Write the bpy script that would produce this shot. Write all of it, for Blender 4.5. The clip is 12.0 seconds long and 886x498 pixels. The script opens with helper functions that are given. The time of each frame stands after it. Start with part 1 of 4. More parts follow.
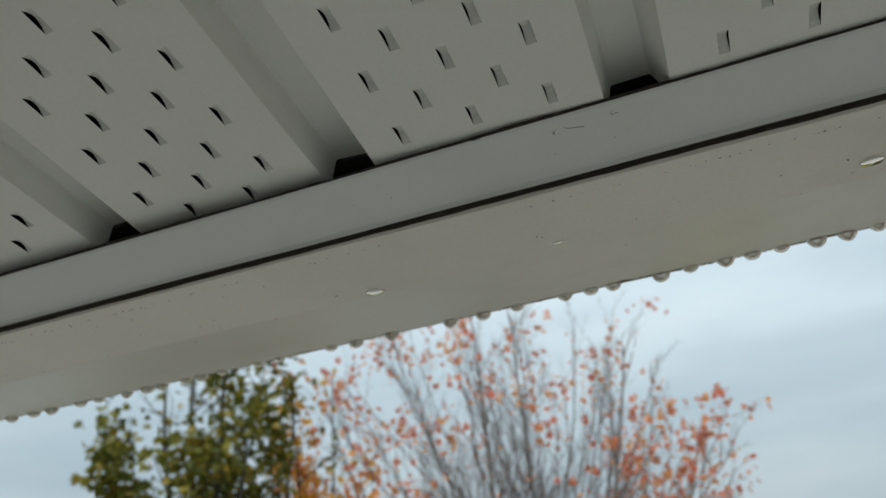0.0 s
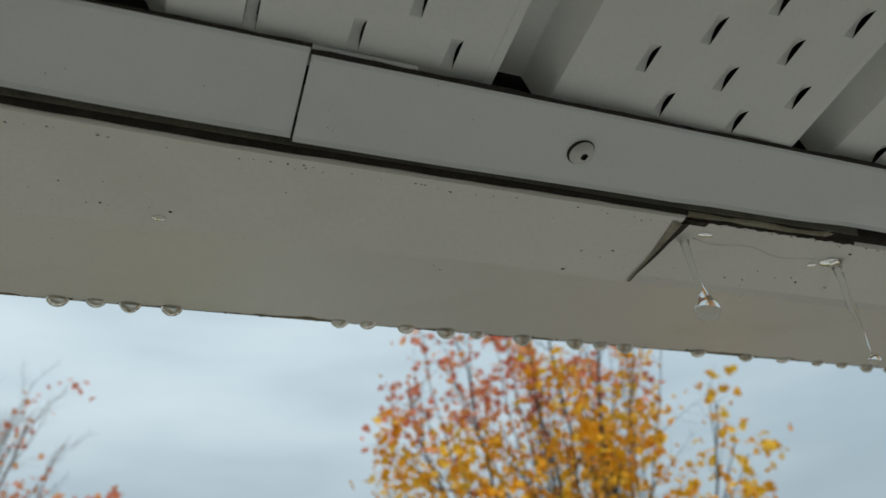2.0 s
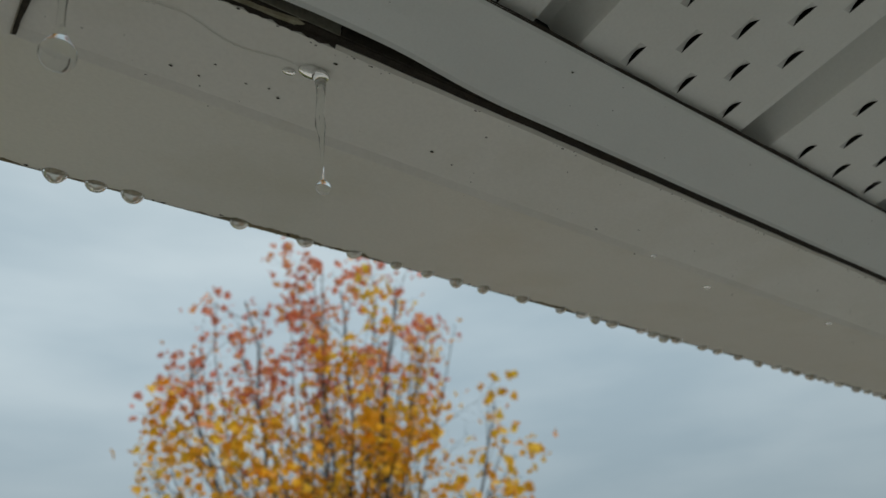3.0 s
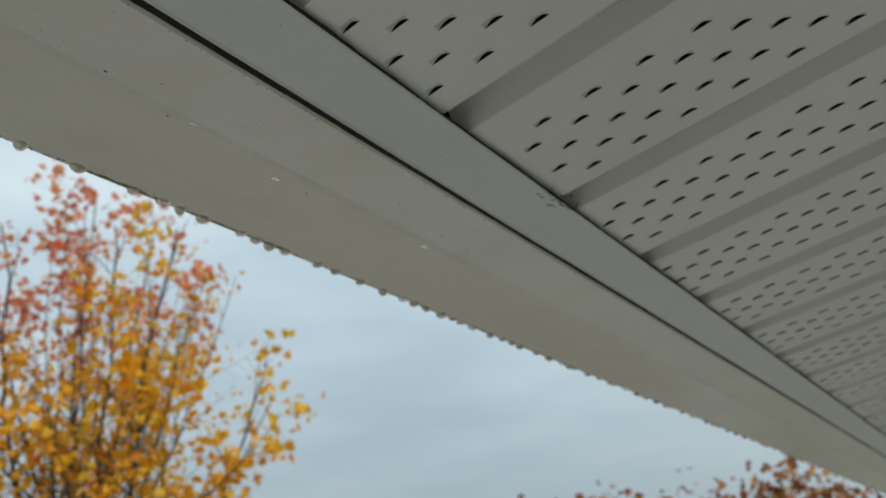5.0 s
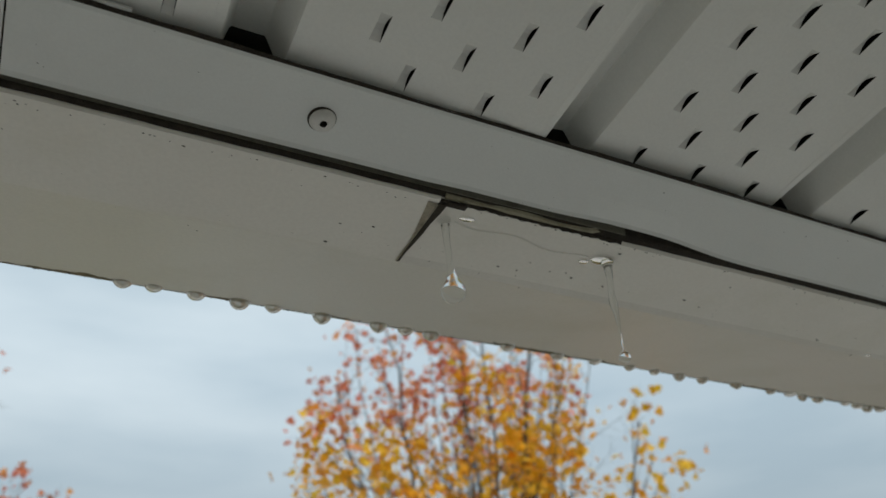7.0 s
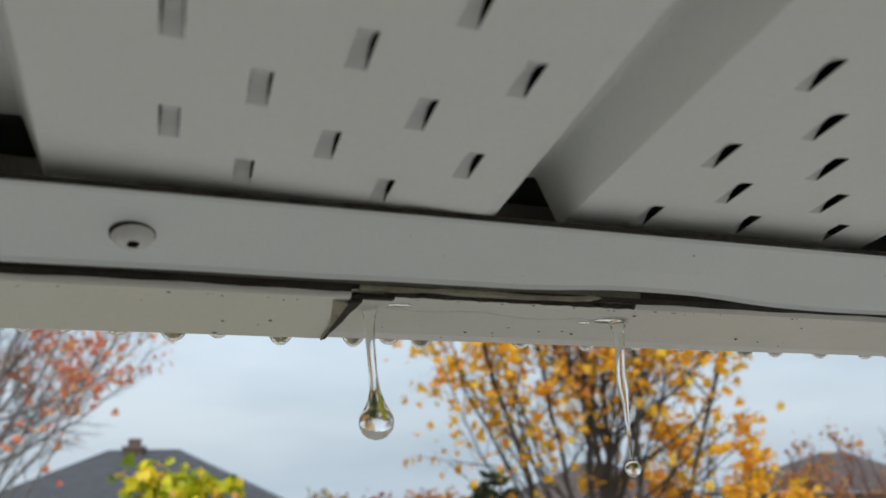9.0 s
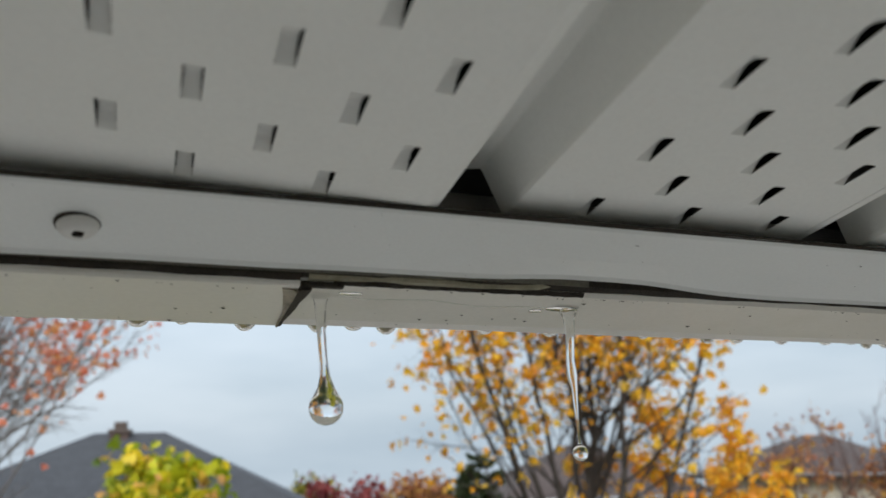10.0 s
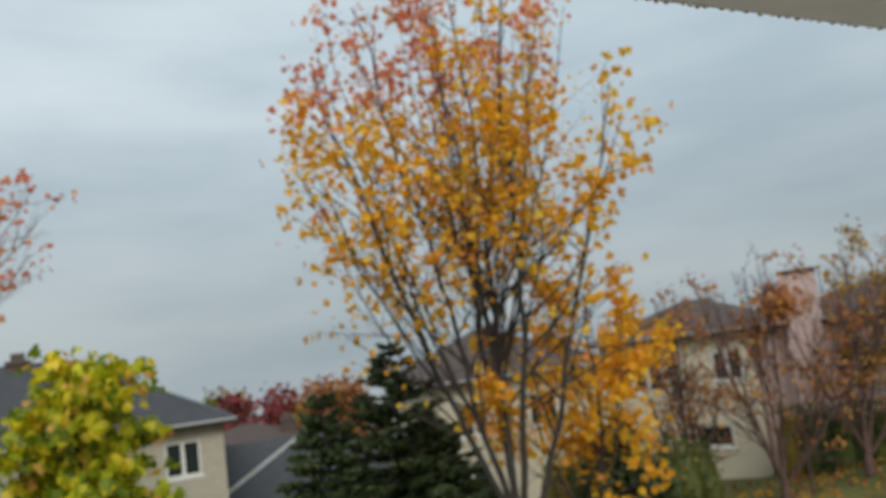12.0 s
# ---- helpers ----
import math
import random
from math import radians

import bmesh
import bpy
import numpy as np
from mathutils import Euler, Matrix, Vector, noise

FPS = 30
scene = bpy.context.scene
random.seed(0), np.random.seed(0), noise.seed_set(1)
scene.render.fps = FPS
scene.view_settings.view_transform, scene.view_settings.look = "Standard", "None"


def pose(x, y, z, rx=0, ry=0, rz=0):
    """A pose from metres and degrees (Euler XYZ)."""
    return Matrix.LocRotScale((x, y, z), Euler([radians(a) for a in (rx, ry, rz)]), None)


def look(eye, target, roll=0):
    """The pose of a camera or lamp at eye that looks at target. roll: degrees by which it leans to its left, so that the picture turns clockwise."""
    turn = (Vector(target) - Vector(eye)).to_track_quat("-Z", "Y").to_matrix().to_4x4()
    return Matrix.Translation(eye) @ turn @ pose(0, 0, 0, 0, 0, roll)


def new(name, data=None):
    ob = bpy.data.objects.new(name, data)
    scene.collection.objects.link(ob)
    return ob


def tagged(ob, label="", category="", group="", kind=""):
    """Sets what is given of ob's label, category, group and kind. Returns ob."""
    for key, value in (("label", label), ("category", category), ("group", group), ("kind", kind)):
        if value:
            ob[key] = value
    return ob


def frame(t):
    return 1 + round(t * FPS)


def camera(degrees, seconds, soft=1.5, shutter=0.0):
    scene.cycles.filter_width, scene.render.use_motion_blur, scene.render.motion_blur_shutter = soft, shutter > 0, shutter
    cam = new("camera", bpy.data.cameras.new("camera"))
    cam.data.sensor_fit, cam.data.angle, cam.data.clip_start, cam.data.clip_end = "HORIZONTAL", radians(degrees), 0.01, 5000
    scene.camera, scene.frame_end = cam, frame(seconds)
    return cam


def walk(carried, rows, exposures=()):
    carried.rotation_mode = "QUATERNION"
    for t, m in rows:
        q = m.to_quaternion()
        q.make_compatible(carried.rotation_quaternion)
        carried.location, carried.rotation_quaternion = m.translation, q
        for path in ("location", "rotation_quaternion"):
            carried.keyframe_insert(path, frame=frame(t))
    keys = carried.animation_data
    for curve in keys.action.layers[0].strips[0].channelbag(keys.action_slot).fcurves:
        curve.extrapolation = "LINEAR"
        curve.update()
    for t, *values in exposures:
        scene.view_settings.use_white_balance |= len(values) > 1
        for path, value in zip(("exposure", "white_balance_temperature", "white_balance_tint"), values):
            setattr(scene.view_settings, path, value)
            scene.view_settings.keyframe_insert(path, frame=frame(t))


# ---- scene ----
cam = camera(59.5, 12.0)
PATH = [
    (0, (-0.519, -0.208, -0.149), (-1.076, 1.487, 0.754), -5.6),
    (0.3, (-0.462, -0.189, -0.139), (-0.87, 1.535, 0.789), -5.9),
    (0.5, (-0.423, -0.181, -0.136), (-0.711, 1.56, 0.806), -6.1),
    (0.6, (-0.402, -0.175, -0.137), (-0.63, 1.572, 0.81), -6.0),
    (0.9, (-0.33, -0.149, -0.137), (-0.349, 1.606, 0.822), -6.2),
    (1, (-0.304, -0.143, -0.136), (-0.257, 1.61, 0.826), -6.3),
    (1.2, (-0.255, -0.132, -0.14), (-0.07, 1.605, 0.833), -6.4),
    (1.5, (-0.189, -0.13, -0.143), (0.198, 1.564, 0.846), -6.3),
    (1.8, (-0.131, -0.136, -0.139), (0.435, 1.494, 0.872), -5.7),
    (2, (-0.096, -0.136, -0.142), (0.58, 1.447, 0.876), -5.3),
    (2.1, (-0.078, -0.136, -0.145), (0.653, 1.426, 0.869), -5.4),
    (2.5, (-0.006, -0.123, -0.16), (0.903, 1.358, 0.83), -5.0),
    (3, (0.053, -0.111, -0.166), (1.15, 1.261, 0.791), -4.6),
    (3.5, (0.108, -0.125, -0.175), (1.38, 1.12, 0.737), -4.5),
    (3.7, (0.131, -0.131, -0.184), (1.471, 1.06, 0.704), -4.2),
    (5.3, (0.16, -0.153, -0.191), (1.648, 0.885, 0.653), -4.1),
    (5.5, (0.142, -0.147, -0.179), (1.557, 0.961, 0.7), -3.9),
    (6, (0.033, -0.134, -0.173), (1.146, 1.2, 0.818), -2.0),
    (6.5, (-0.037, -0.154, -0.169), (0.794, 1.326, 0.889), -1.1),
    (7, (-0.037, -0.154, -0.153), (0.769, 1.371, 0.859), -2.7),
    (7.5, (-0.002, -0.141, -0.093), (0.817, 1.494, 0.717), -3.3),
    (7.7, (0.012, -0.135, -0.076), (0.818, 1.532, 0.68), -3.5),
    (9.3, (0.029, -0.138, -0.05), (0.654, 1.688, 0.473), -0.9),
    (9.5, (0.033, -0.14, -0.05), (0.667, 1.686, 0.464), -0.9),
    (10, (0.031, -0.143, -0.05), (0.702, 1.672, 0.457), -1.3),
    (10.5, (0.033, -0.149, -0.05), (0.73, 1.65, 0.477), -1.3),
    (11, (0.021, -0.165, -0.08), (0.739, 1.625, 0.451), -1.8),
    (11.2, (0.01, -0.181, -0.104), (0.733, 1.612, 0.41), -2.2),
    (11.5, (-0.026, -0.221, -0.161), (0.725, 1.573, 0.305), -3.3),
    (11.8, (-0.141, -0.349, -0.272), (0.7, 1.433, 0.074), -5.3),
    (12, (-0.219, -0.417, -0.327), (0.705, 1.34, -0.081), -7.2),
]
EXPOSURES = [(0, 0.26, 6420, 4), (0.7, 0.2, 6420, 4), (1.5, 0.07, 6420, 4), (2.2, 0.12, 6420, 4), (2.6, 0.06, 6420, 4), (3.0, -0.16, 6420, 4), (3.4, 0.02, 6420, 4), (3.7, 0.12, 6420, 4), (5.3, 0.16, 6420, 4), (6, 0.06, 6420, 4), (7, 0.13, 6450, 6), (7.7, 0.32, 6450, 6), (9.3, 0.62, 6300, 10), (10.7, 0.62, 6300, 10), (11.2, 0.46, 6350, 10), (11.6, 0.2, 6400, 10), (12, 0.11, 6600, 7)]
walk(cam, [(t, look(eye, target, roll)) for t, eye, target, roll in PATH],
     exposures=EXPOSURES)
# phone lens held close to the gutter: the far trees fall a little out of focus
cam.data.dof.use_dof = True
cam.data.dof.focus_distance = 0.235
cam.data.dof.aperture_fstop = 19

# ---------------------------------------------------------------- light
world = bpy.data.worlds.new("overcast_sky")
scene.world = world
world.use_nodes = True
wn, wl = world.node_tree.nodes, world.node_tree.links
wn.clear()
SUN_EL, SUN_AZ = 38.0, 200.0
sky = wn.new("ShaderNodeTexSky")
sky.sky_type, sky.sun_disc = "NISHITA", False
sky.sun_elevation, sky.sun_rotation = radians(SUN_EL), radians(SUN_AZ)
sky.dust_density, sky.air_density = 3.0, 1.0
co = wn.new("ShaderNodeTexCoord")
mp = wn.new("ShaderNodeMapping")
mp.inputs["Scale"].default_value = (1.3, 1.3, 5.0)
mp.inputs["Rotation"].default_value = (0.15, 0.1, 0.3)
cl = wn.new("ShaderNodeTexNoise")
cl.inputs["Scale"].default_value, cl.inputs["Detail"].default_value = 1.6, 6.0
cl.inputs["Roughness"].default_value = 0.5
cr = wn.new("ShaderNodeValToRGB")
cr.color_ramp.elements[0].position, cr.color_ramp.elements[0].color = 0.30, (4.75, 5.75, 6.55, 1)
cr.color_ramp.elements[1].position, cr.color_ramp.elements[1].color = 0.72, (7.2, 8.0, 8.6, 1)
mx = wn.new("ShaderNodeMixRGB")
mx.inputs[0].default_value = 0.88
bg = wn.new("ShaderNodeBackground")
bg.inputs["Strength"].default_value = 0.088
wo = wn.new("ShaderNodeOutputWorld")
wl.new(co.outputs["Generated"], mp.inputs["Vector"])
wl.new(mp.outputs["Vector"], cl.inputs["Vector"])
wl.new(cl.outputs["Fac"], cr.inputs["Fac"])
wl.new(sky.outputs["Color"], mx.inputs[1])
wl.new(cr.outputs["Color"], mx.inputs[2])
sep = wn.new("ShaderNodeSeparateXYZ")
grad = wn.new("ShaderNodeMapRange")
grad.interpolation_type = "SMOOTHSTEP"
grad.inputs["From Min"].default_value, grad.inputs["From Max"].default_value = 0.05, 0.42
grad.inputs["To Min"].default_value, grad.inputs["To Max"].default_value = 0.77, 1.12
dim = wn.new("ShaderNodeVectorMath")
dim.operation = "SCALE"
wl.new(co.outputs["Generated"], sep.inputs["Vector"])
wl.new(sep.outputs["Z"], grad.inputs["Value"])
wl.new(mx.outputs["Color"], dim.inputs[0])
wl.new(grad.outputs["Result"], dim.inputs["Scale"])
wl.new(dim.outputs["Vector"], bg.inputs["Color"])
wl.new(bg.outputs["Background"], wo.inputs["Surface"])
sun_data = bpy.data.lights.new("sun", "SUN")
sun_data.energy, sun_data.angle, sun_data.color = 1.5, radians(30), (1.0, 0.96, 0.9)
sun = new("sun", sun_data)
sun.matrix_world = look((0, 0, 30), (30 * math.sin(radians(SUN_AZ)) * -1, 30 * math.cos(radians(SUN_AZ)) * -1, 30 - 30 * math.tan(radians(SUN_EL))))


# ---------------------------------------------------------------- materials
def material(name, base, rough=0.6, metal=0.0, spread=0.12, scale=8.0, fine=60.0, bump=0.15, depth=0.002, island=None,
             spec=0.5, stain=None, stain_scale=3.0, stain_amount=0.3, coat=0.0):
    """A painted or natural surface: base colour with variation at two scales, relief and uneven gloss."""
    m = bpy.data.materials.new(name)
    m.use_nodes = True
    n, l = m.node_tree.nodes, m.node_tree.links
    b = n["Principled BSDF"]
    b.inputs["Roughness"].default_value, b.inputs["Metallic"].default_value = rough, metal
    b.inputs["Specular IOR Level"].default_value = spec
    b.inputs["Coat Weight"].default_value = coat
    tc = n.new("ShaderNodeTexCoord")
    big, small = n.new("ShaderNodeTexNoise"), n.new("ShaderNodeTexNoise")
    big.inputs["Scale"].default_value, big.inputs["Detail"].default_value = scale, 5
    small.inputs["Scale"].default_value, small.inputs["Detail"].default_value = fine, 4
    for t in (big, small):
        l.new(tc.outputs["Object"], t.inputs["Vector"])
    add = n.new("ShaderNodeMath")
    add.operation = "ADD"
    l.new(big.outputs["Fac"], add.inputs[0])
    l.new(small.outputs["Fac"], add.inputs[1])
    mr = n.new("ShaderNodeMapRange")
    mr.inputs["From Min"].default_value, mr.inputs["From Max"].default_value = 0.7, 1.3
    mr.inputs["To Min"].default_value, mr.inputs["To Max"].default_value = 1 - spread, 1 + spread
    l.new(add.outputs[0], mr.inputs["Value"])
    mul = n.new("ShaderNodeVectorMath")
    mul.operation = "SCALE"
    l.new(mr.outputs["Result"], mul.inputs["Scale"])
    if island:
        geo = n.new("ShaderNodeNewGeometry")
        ramp = n.new("ShaderNodeValToRGB")
        while len(ramp.color_ramp.elements) < len(island):
            ramp.color_ramp.elements.new(0.5)
        for i, (pos, c) in enumerate(island):
            ramp.color_ramp.elements[i].position = pos
            ramp.color_ramp.elements[i].color = (*c, 1)
        l.new(geo.outputs["Random Per Island"], ramp.inputs["Fac"])
        l.new(ramp.outputs["Color"], mul.inputs[0])
    else:
        mul.inputs[0].default_value = base
    out = mul.outputs["Vector"]
    if stain:
        st = n.new("ShaderNodeTexNoise")
        st.inputs["Scale"].default_value, st.inputs["Detail"].default_value = stain_scale, 7
        st.inputs["Roughness"].default_value = 0.65
        l.new(tc.outputs["Object"], st.inputs["Vector"])
        sr = n.new("ShaderNodeMapRange")
        sr.inputs["From Min"].default_value, sr.inputs["From Max"].default_value = 0.5, 0.72
        sr.inputs["To Max"].default_value = stain_amount
        l.new(st.outputs["Fac"], sr.inputs["Value"])
        mixn = n.new("ShaderNodeMixRGB")
        mixn.inputs[2].default_value = (*stain, 1)
        l.new(sr.outputs["Result"], mixn.inputs[0])
        l.new(out, mixn.inputs[1])
        out = mixn.outputs["Color"]
    l.new(out, b.inputs["Base Color"])
    if bump:
        bp = n.new("ShaderNodeBump")
        bp.inputs["Strength"].default_value, bp.inputs["Distance"].default_value = bump, depth
        l.new(add.outputs[0], bp.inputs["Height"])
        l.new(bp.outputs["Normal"], b.inputs["Normal"])
    return m


def translucent(m, amount):
    """Leaves let some light through."""
    n, l = m.node_tree.nodes, m.node_tree.links
    b, o = n["Principled BSDF"], n["Material Output"]
    tr, mixs = n.new("ShaderNodeBsdfTranslucent"), n.new("ShaderNodeMixShader")
    mixs.inputs[0].default_value = amount
    src = b.inputs["Base Color"].links[0].from_socket
    l.new(src, tr.inputs["Color"])
    l.new(b.outputs["BSDF"], mixs.inputs[1])
    l.new(tr.outputs["BSDF"], mixs.inputs[2])
    l.new(mixs.outputs["Shader"], o.inputs["Surface"])
    return m


def courses(name, c1, c2, mortar, scale, width, height, gap, rough=0.85):
    """Brickwork or shingles on far buildings."""
    m = material(name, c1, rough, bump=0.0)
    n, l = m.node_tree.nodes, m.node_tree.links
    b = n["Principled BSDF"]
    src = b.inputs["Base Color"].links[0].from_socket
    br = n.new("ShaderNodeTexBrick")
    br.inputs["Scale"].default_value = scale
    br.inputs["Brick Width"].default_value, br.inputs["Row Height"].default_value = width, height
    br.inputs["Mortar Size"].default_value = gap
    br.inputs["Color2"].default_value, br.inputs["Mortar"].default_value = (*c2, 1), (*mortar, 1)
    l.new(src, br.inputs["Color1"])
    uv = n.new("ShaderNodeUVMap")
    l.new(uv.outputs["UV"], br.inputs["Vector"])
    l.new(br.outputs["Color"], b.inputs["Base Color"])
    bp = n.new("ShaderNodeBump")
    bp.inputs["Strength"].default_value, bp.inputs["Distance"].default_value = 0.4, 0.01
    l.new(br.outputs["Fac"], bp.inputs["Height"])
    bp.invert = True
    l.new(bp.outputs["Normal"], b.inputs["Normal"])
    return m


M = {}
M["soffit"] = material("soffit_paint", (0.765, 0.77, 0.735), 0.42, spread=0.035, scale=5, fine=900, bump=0.04, depth=0.0004,
                       stain=(0.45, 0.42, 0.36), stain_scale=7, stain_amount=0.10)
M["trim"] = material("trim_paint", (0.745, 0.765, 0.745), 0.4, spread=0.03, scale=6, fine=1200, bump=0.03, depth=0.0003,
                     stain=(0.42, 0.40, 0.34), stain_scale=14, stain_amount=0.12)
M["gutter"] = material("gutter_paint", (0.775, 0.755, 0.70), 0.33, spread=0.04, scale=9, fine=700, bump=0.03, depth=0.0004,
                       stain=(0.52, 0.49, 0.34), stain_scale=14, stain_amount=0.22)
M["raw_edge"] = material("rusty_cut_edge", (0.16, 0.12, 0.07), 0.8, spread=0.4, scale=200, fine=1500, bump=0.6, depth=0.0006,
                         stain=(0.20, 0.22, 0.04), stain_scale=150, stain_amount=0.6)
M["sealant"] = material("old_sealant", (0.30, 0.275, 0.19), 0.5, spread=0.2, scale=120, fine=900, bump=0.4, depth=0.0006,
                        stain=(0.12, 0.12, 0.05), stain_scale=200, stain_amount=0.6)
# dark grey-brown that puts the gap's shade into the metal's colour
M["shaded_lip"] = material("shade_toned_metal", (0.17, 0.16, 0.125), 0.6, spread=0.25, scale=60, fine=900, bump=0.2, depth=0.0003, stain=(0.05, 0.045, 0.03), stain_scale=90, stain_amount=0.5)
M["flap"] = material("dirty_bent_metal", (0.58, 0.53, 0.43), 0.6, spread=0.25, scale=160, fine=900, bump=0.15, depth=0.0003, stain=(0.16, 0.14, 0.05), stain_scale=180, stain_amount=0.5)
# near-black that puts the cavity's shade into the board's colour
M["dark"] = material("cavity_shade_board", (0.03, 0.028, 0.025), 0.9, spread=0.3, bump=0.2)
# near-black, for dirt specks and also for shade painted into gaps
M["grime_shade"] = material("grime_and_shade", (0.035, 0.028, 0.02), 0.9, spread=0.4, scale=300, fine=2000, bump=0.5)
M["algae"] = material("brown_green_grime", (0.20, 0.165, 0.10), 0.8, spread=0.4, scale=90, fine=900, bump=0.5, depth=0.0004, stain=(0.10, 0.095, 0.03), stain_scale=120, stain_amount=0.7)
M["screw"] = material("painted_screw", (0.66, 0.65, 0.62), 0.35, spread=0.05, scale=200, fine=900, bump=0.05)
M["thread"] = material("grey_thread", (0.16, 0.15, 0.13), 0.7, bump=0.0)
M["roof_felt"] = material("roof_underside", (0.10, 0.09, 0.08), 0.9, bump=0.2)
M["house_wall"] = material("house_siding", (0.72, 0.70, 0.66), 0.6, bump=0.1)
# pale warm colour chosen for the light it throws up
M["deck"] = material("bounce_deck_paint", (0.66, 0.575, 0.50), 0.6, bump=0.2)
M["bark"] = material("tree_bark", (0.055, 0.046, 0.04), 0.9, spread=0.35, scale=6, fine=40, bump=0.7, depth=0.01)
M["bark_grey"] = material("grey_bark", (0.20, 0.18, 0.175), 0.9, spread=0.3, scale=6, fine=40, bump=0.6, depth=0.01)
M["bark_red"] = material("reddish_bark", (0.13, 0.078, 0.066), 0.9, spread=0.3, scale=6, fine=40, bump=0.5, depth=0.01)
M["leaf_gold"] = translucent(material("gold_leaves", (0.5, 0.25, 0.03), 0.55, bump=0.0, spread=0.2, scale=0.7, fine=3.0,
    island=[(0.0, (0.78, 0.33, 0.02)), (0.3, (0.92, 0.46, 0.02)), (0.6, (0.95, 0.56, 0.025)), (0.85, (0.95, 0.64, 0.06)), (1.0, (0.85, 0.34, 0.09))]), 0.5)
M["leaf_coral"] = translucent(material("coral_leaves", (0.5, 0.12, 0.06), 0.55, bump=0.0, spread=0.2, scale=0.7, fine=3.0,
    island=[(0.0, (0.70, 0.18, 0.10)), (0.4, (0.86, 0.30, 0.17)), (0.75, (0.88, 0.42, 0.14)), (1.0, (0.66, 0.19, 0.14))]), 0.5)
M["leaf_orange"] = translucent(material("orange_leaves", (0.8, 0.35, 0.05), 0.55, bump=0.0, spread=0.2, scale=0.7, fine=3.0,
    island=[(0.0, (0.80, 0.28, 0.05)), (0.4, (0.90, 0.44, 0.05)), (0.8, (0.90, 0.52, 0.06)), (1.0, (0.85, 0.30, 0.16))]), 0.5)
M["leaf_lime"] = translucent(material("yellow_green_leaves", (0.4, 0.4, 0.03), 0.5, bump=0.0, spread=0.3, scale=1.4, fine=6,
    island=[(0.0, (0.09, 0.15, 0.010)), (0.3, (0.30, 0.37, 0.012)), (0.6, (0.62, 0.60, 0.018)), (0.9, (0.82, 0.62, 0.03)), (1.0, (0.72, 0.36, 0.12))]), 0.5)
M["leaf_olive"] = translucent(material("olive_leaves", (0.12, 0.13, 0.02), 0.55, bump=0.0, spread=0.35, scale=0.9, fine=5,
    island=[(0.0, (0.075, 0.088, 0.012)), (0.5, (0.17, 0.17, 0.02)), (0.85, (0.31, 0.26, 0.03)), (1.0, (0.42, 0.28, 0.04))]), 0.3)
M["leaf_brown"] = translucent(material("brown_leaves", (0.2, 0.09, 0.04), 0.6, bump=0.0, spread=0.3, scale=1, fine=5,
    island=[(0.0, (0.30, 0.11, 0.06)), (0.5, (0.46, 0.19, 0.07)), (0.85, (0.60, 0.28, 0.07)), (1.0, (0.66, 0.40, 0.08))]), 0.4)
M["leaf_red"] = translucent(material("dark_red_leaves", (0.2, 0.03, 0.03), 0.6, bump=0.0, spread=0.3, scale=0.5, fine=2,
    island=[(0.0, (0.11, 0.015, 0.02)), (0.6, (0.24, 0.035, 0.035)), (1.0, (0.33, 0.08, 0.06))]), 0.2)
M["leaf_rust"] = translucent(material("rust_leaves", (0.3, 0.1, 0.03), 0.6, bump=0.0, spread=0.3, scale=0.5, fine=2,
    island=[(0.0, (0.20, 0.06, 0.03)), (0.6, (0.36, 0.13, 0.04)), (1.0, (0.44, 0.24, 0.05))]), 0.2)
M["leaf_mustard"] = translucent(material("mustard_leaves", (0.3, 0.2, 0.03), 0.6, bump=0.0, spread=0.3, scale=0.8, fine=3,
    island=[(0.0, (0.26, 0.14, 0.02)), (0.6, (0.50, 0.30, 0.03)), (1.0, (0.62, 0.40, 0.05))]), 0.35)
M["needle"] = translucent(material("spruce_needles", (0.03, 0.06, 0.03), 0.6, bump=0.0, spread=0.35, scale=1.5, fine=8,
    island=[(0.0, (0.055, 0.085, 0.036)), (0.6, (0.12, 0.165, 0.070)), (1.0, (0.21, 0.24, 0.10))]), 0.25)
M["hedge"] = translucent(material("hedge_leaves", (0.03, 0.05, 0.015), 0.6, bump=0.0, spread=0.35, scale=1.5, fine=8,
    island=[(0.0, (0.04, 0.062, 0.016)), (0.6, (0.10, 0.125, 0.028)), (0.9, (0.20, 0.18, 0.03)), (1.0, (0.42, 0.25, 0.05))]), 0.2)
M["lawn"] = material("wet_lawn", (0.098, 0.108, 0.026), 0.85, spread=0.45, scale=0.5, fine=14, bump=0.6, depth=0.04,
                     stain=(0.30, 0.17, 0.04), stain_scale=2.4, stain_amount=0.55)
M["cream"] = courses("cream_brick", (0.52, 0.47, 0.37), (0.42, 0.375, 0.29), (0.47, 0.44, 0.37), 1.0, 0.21, 0.068, 0.010)
M["stucco"] = material("cream_stucco", (0.64, 0.58, 0.45), 0.9, spread=0.10, scale=1.2, fine=30, bump=0.4, depth=0.01)
M["pink"] = courses("pink_brick", (0.70, 0.50, 0.46), (0.62, 0.42, 0.39), (0.60, 0.50, 0.47), 1.0, 0.21, 0.068, 0.010)
M["shingle"] = courses("charcoal_shingles", (0.078, 0.081, 0.090), (0.058, 0.060, 0.068), (0.03, 0.03, 0.033), 1.0, 0.30, 0.14, 0.012)
M["shingle_brown"] = courses("brown_shingles", (0.115, 0.083, 0.073), (0.090, 0.063, 0.056), (0.04, 0.03, 0.028), 1.0, 0.30, 0.14, 0.012)
M["white_trim"] = material("white_frame_paint", (0.74, 0.73, 0.70), 0.45, spread=0.05, scale=3, fine=40, bump=0.05)
M["brown_trim"] = material("brown_fascia", (0.085, 0.06, 0.048), 0.5, spread=0.1, bump=0.05)
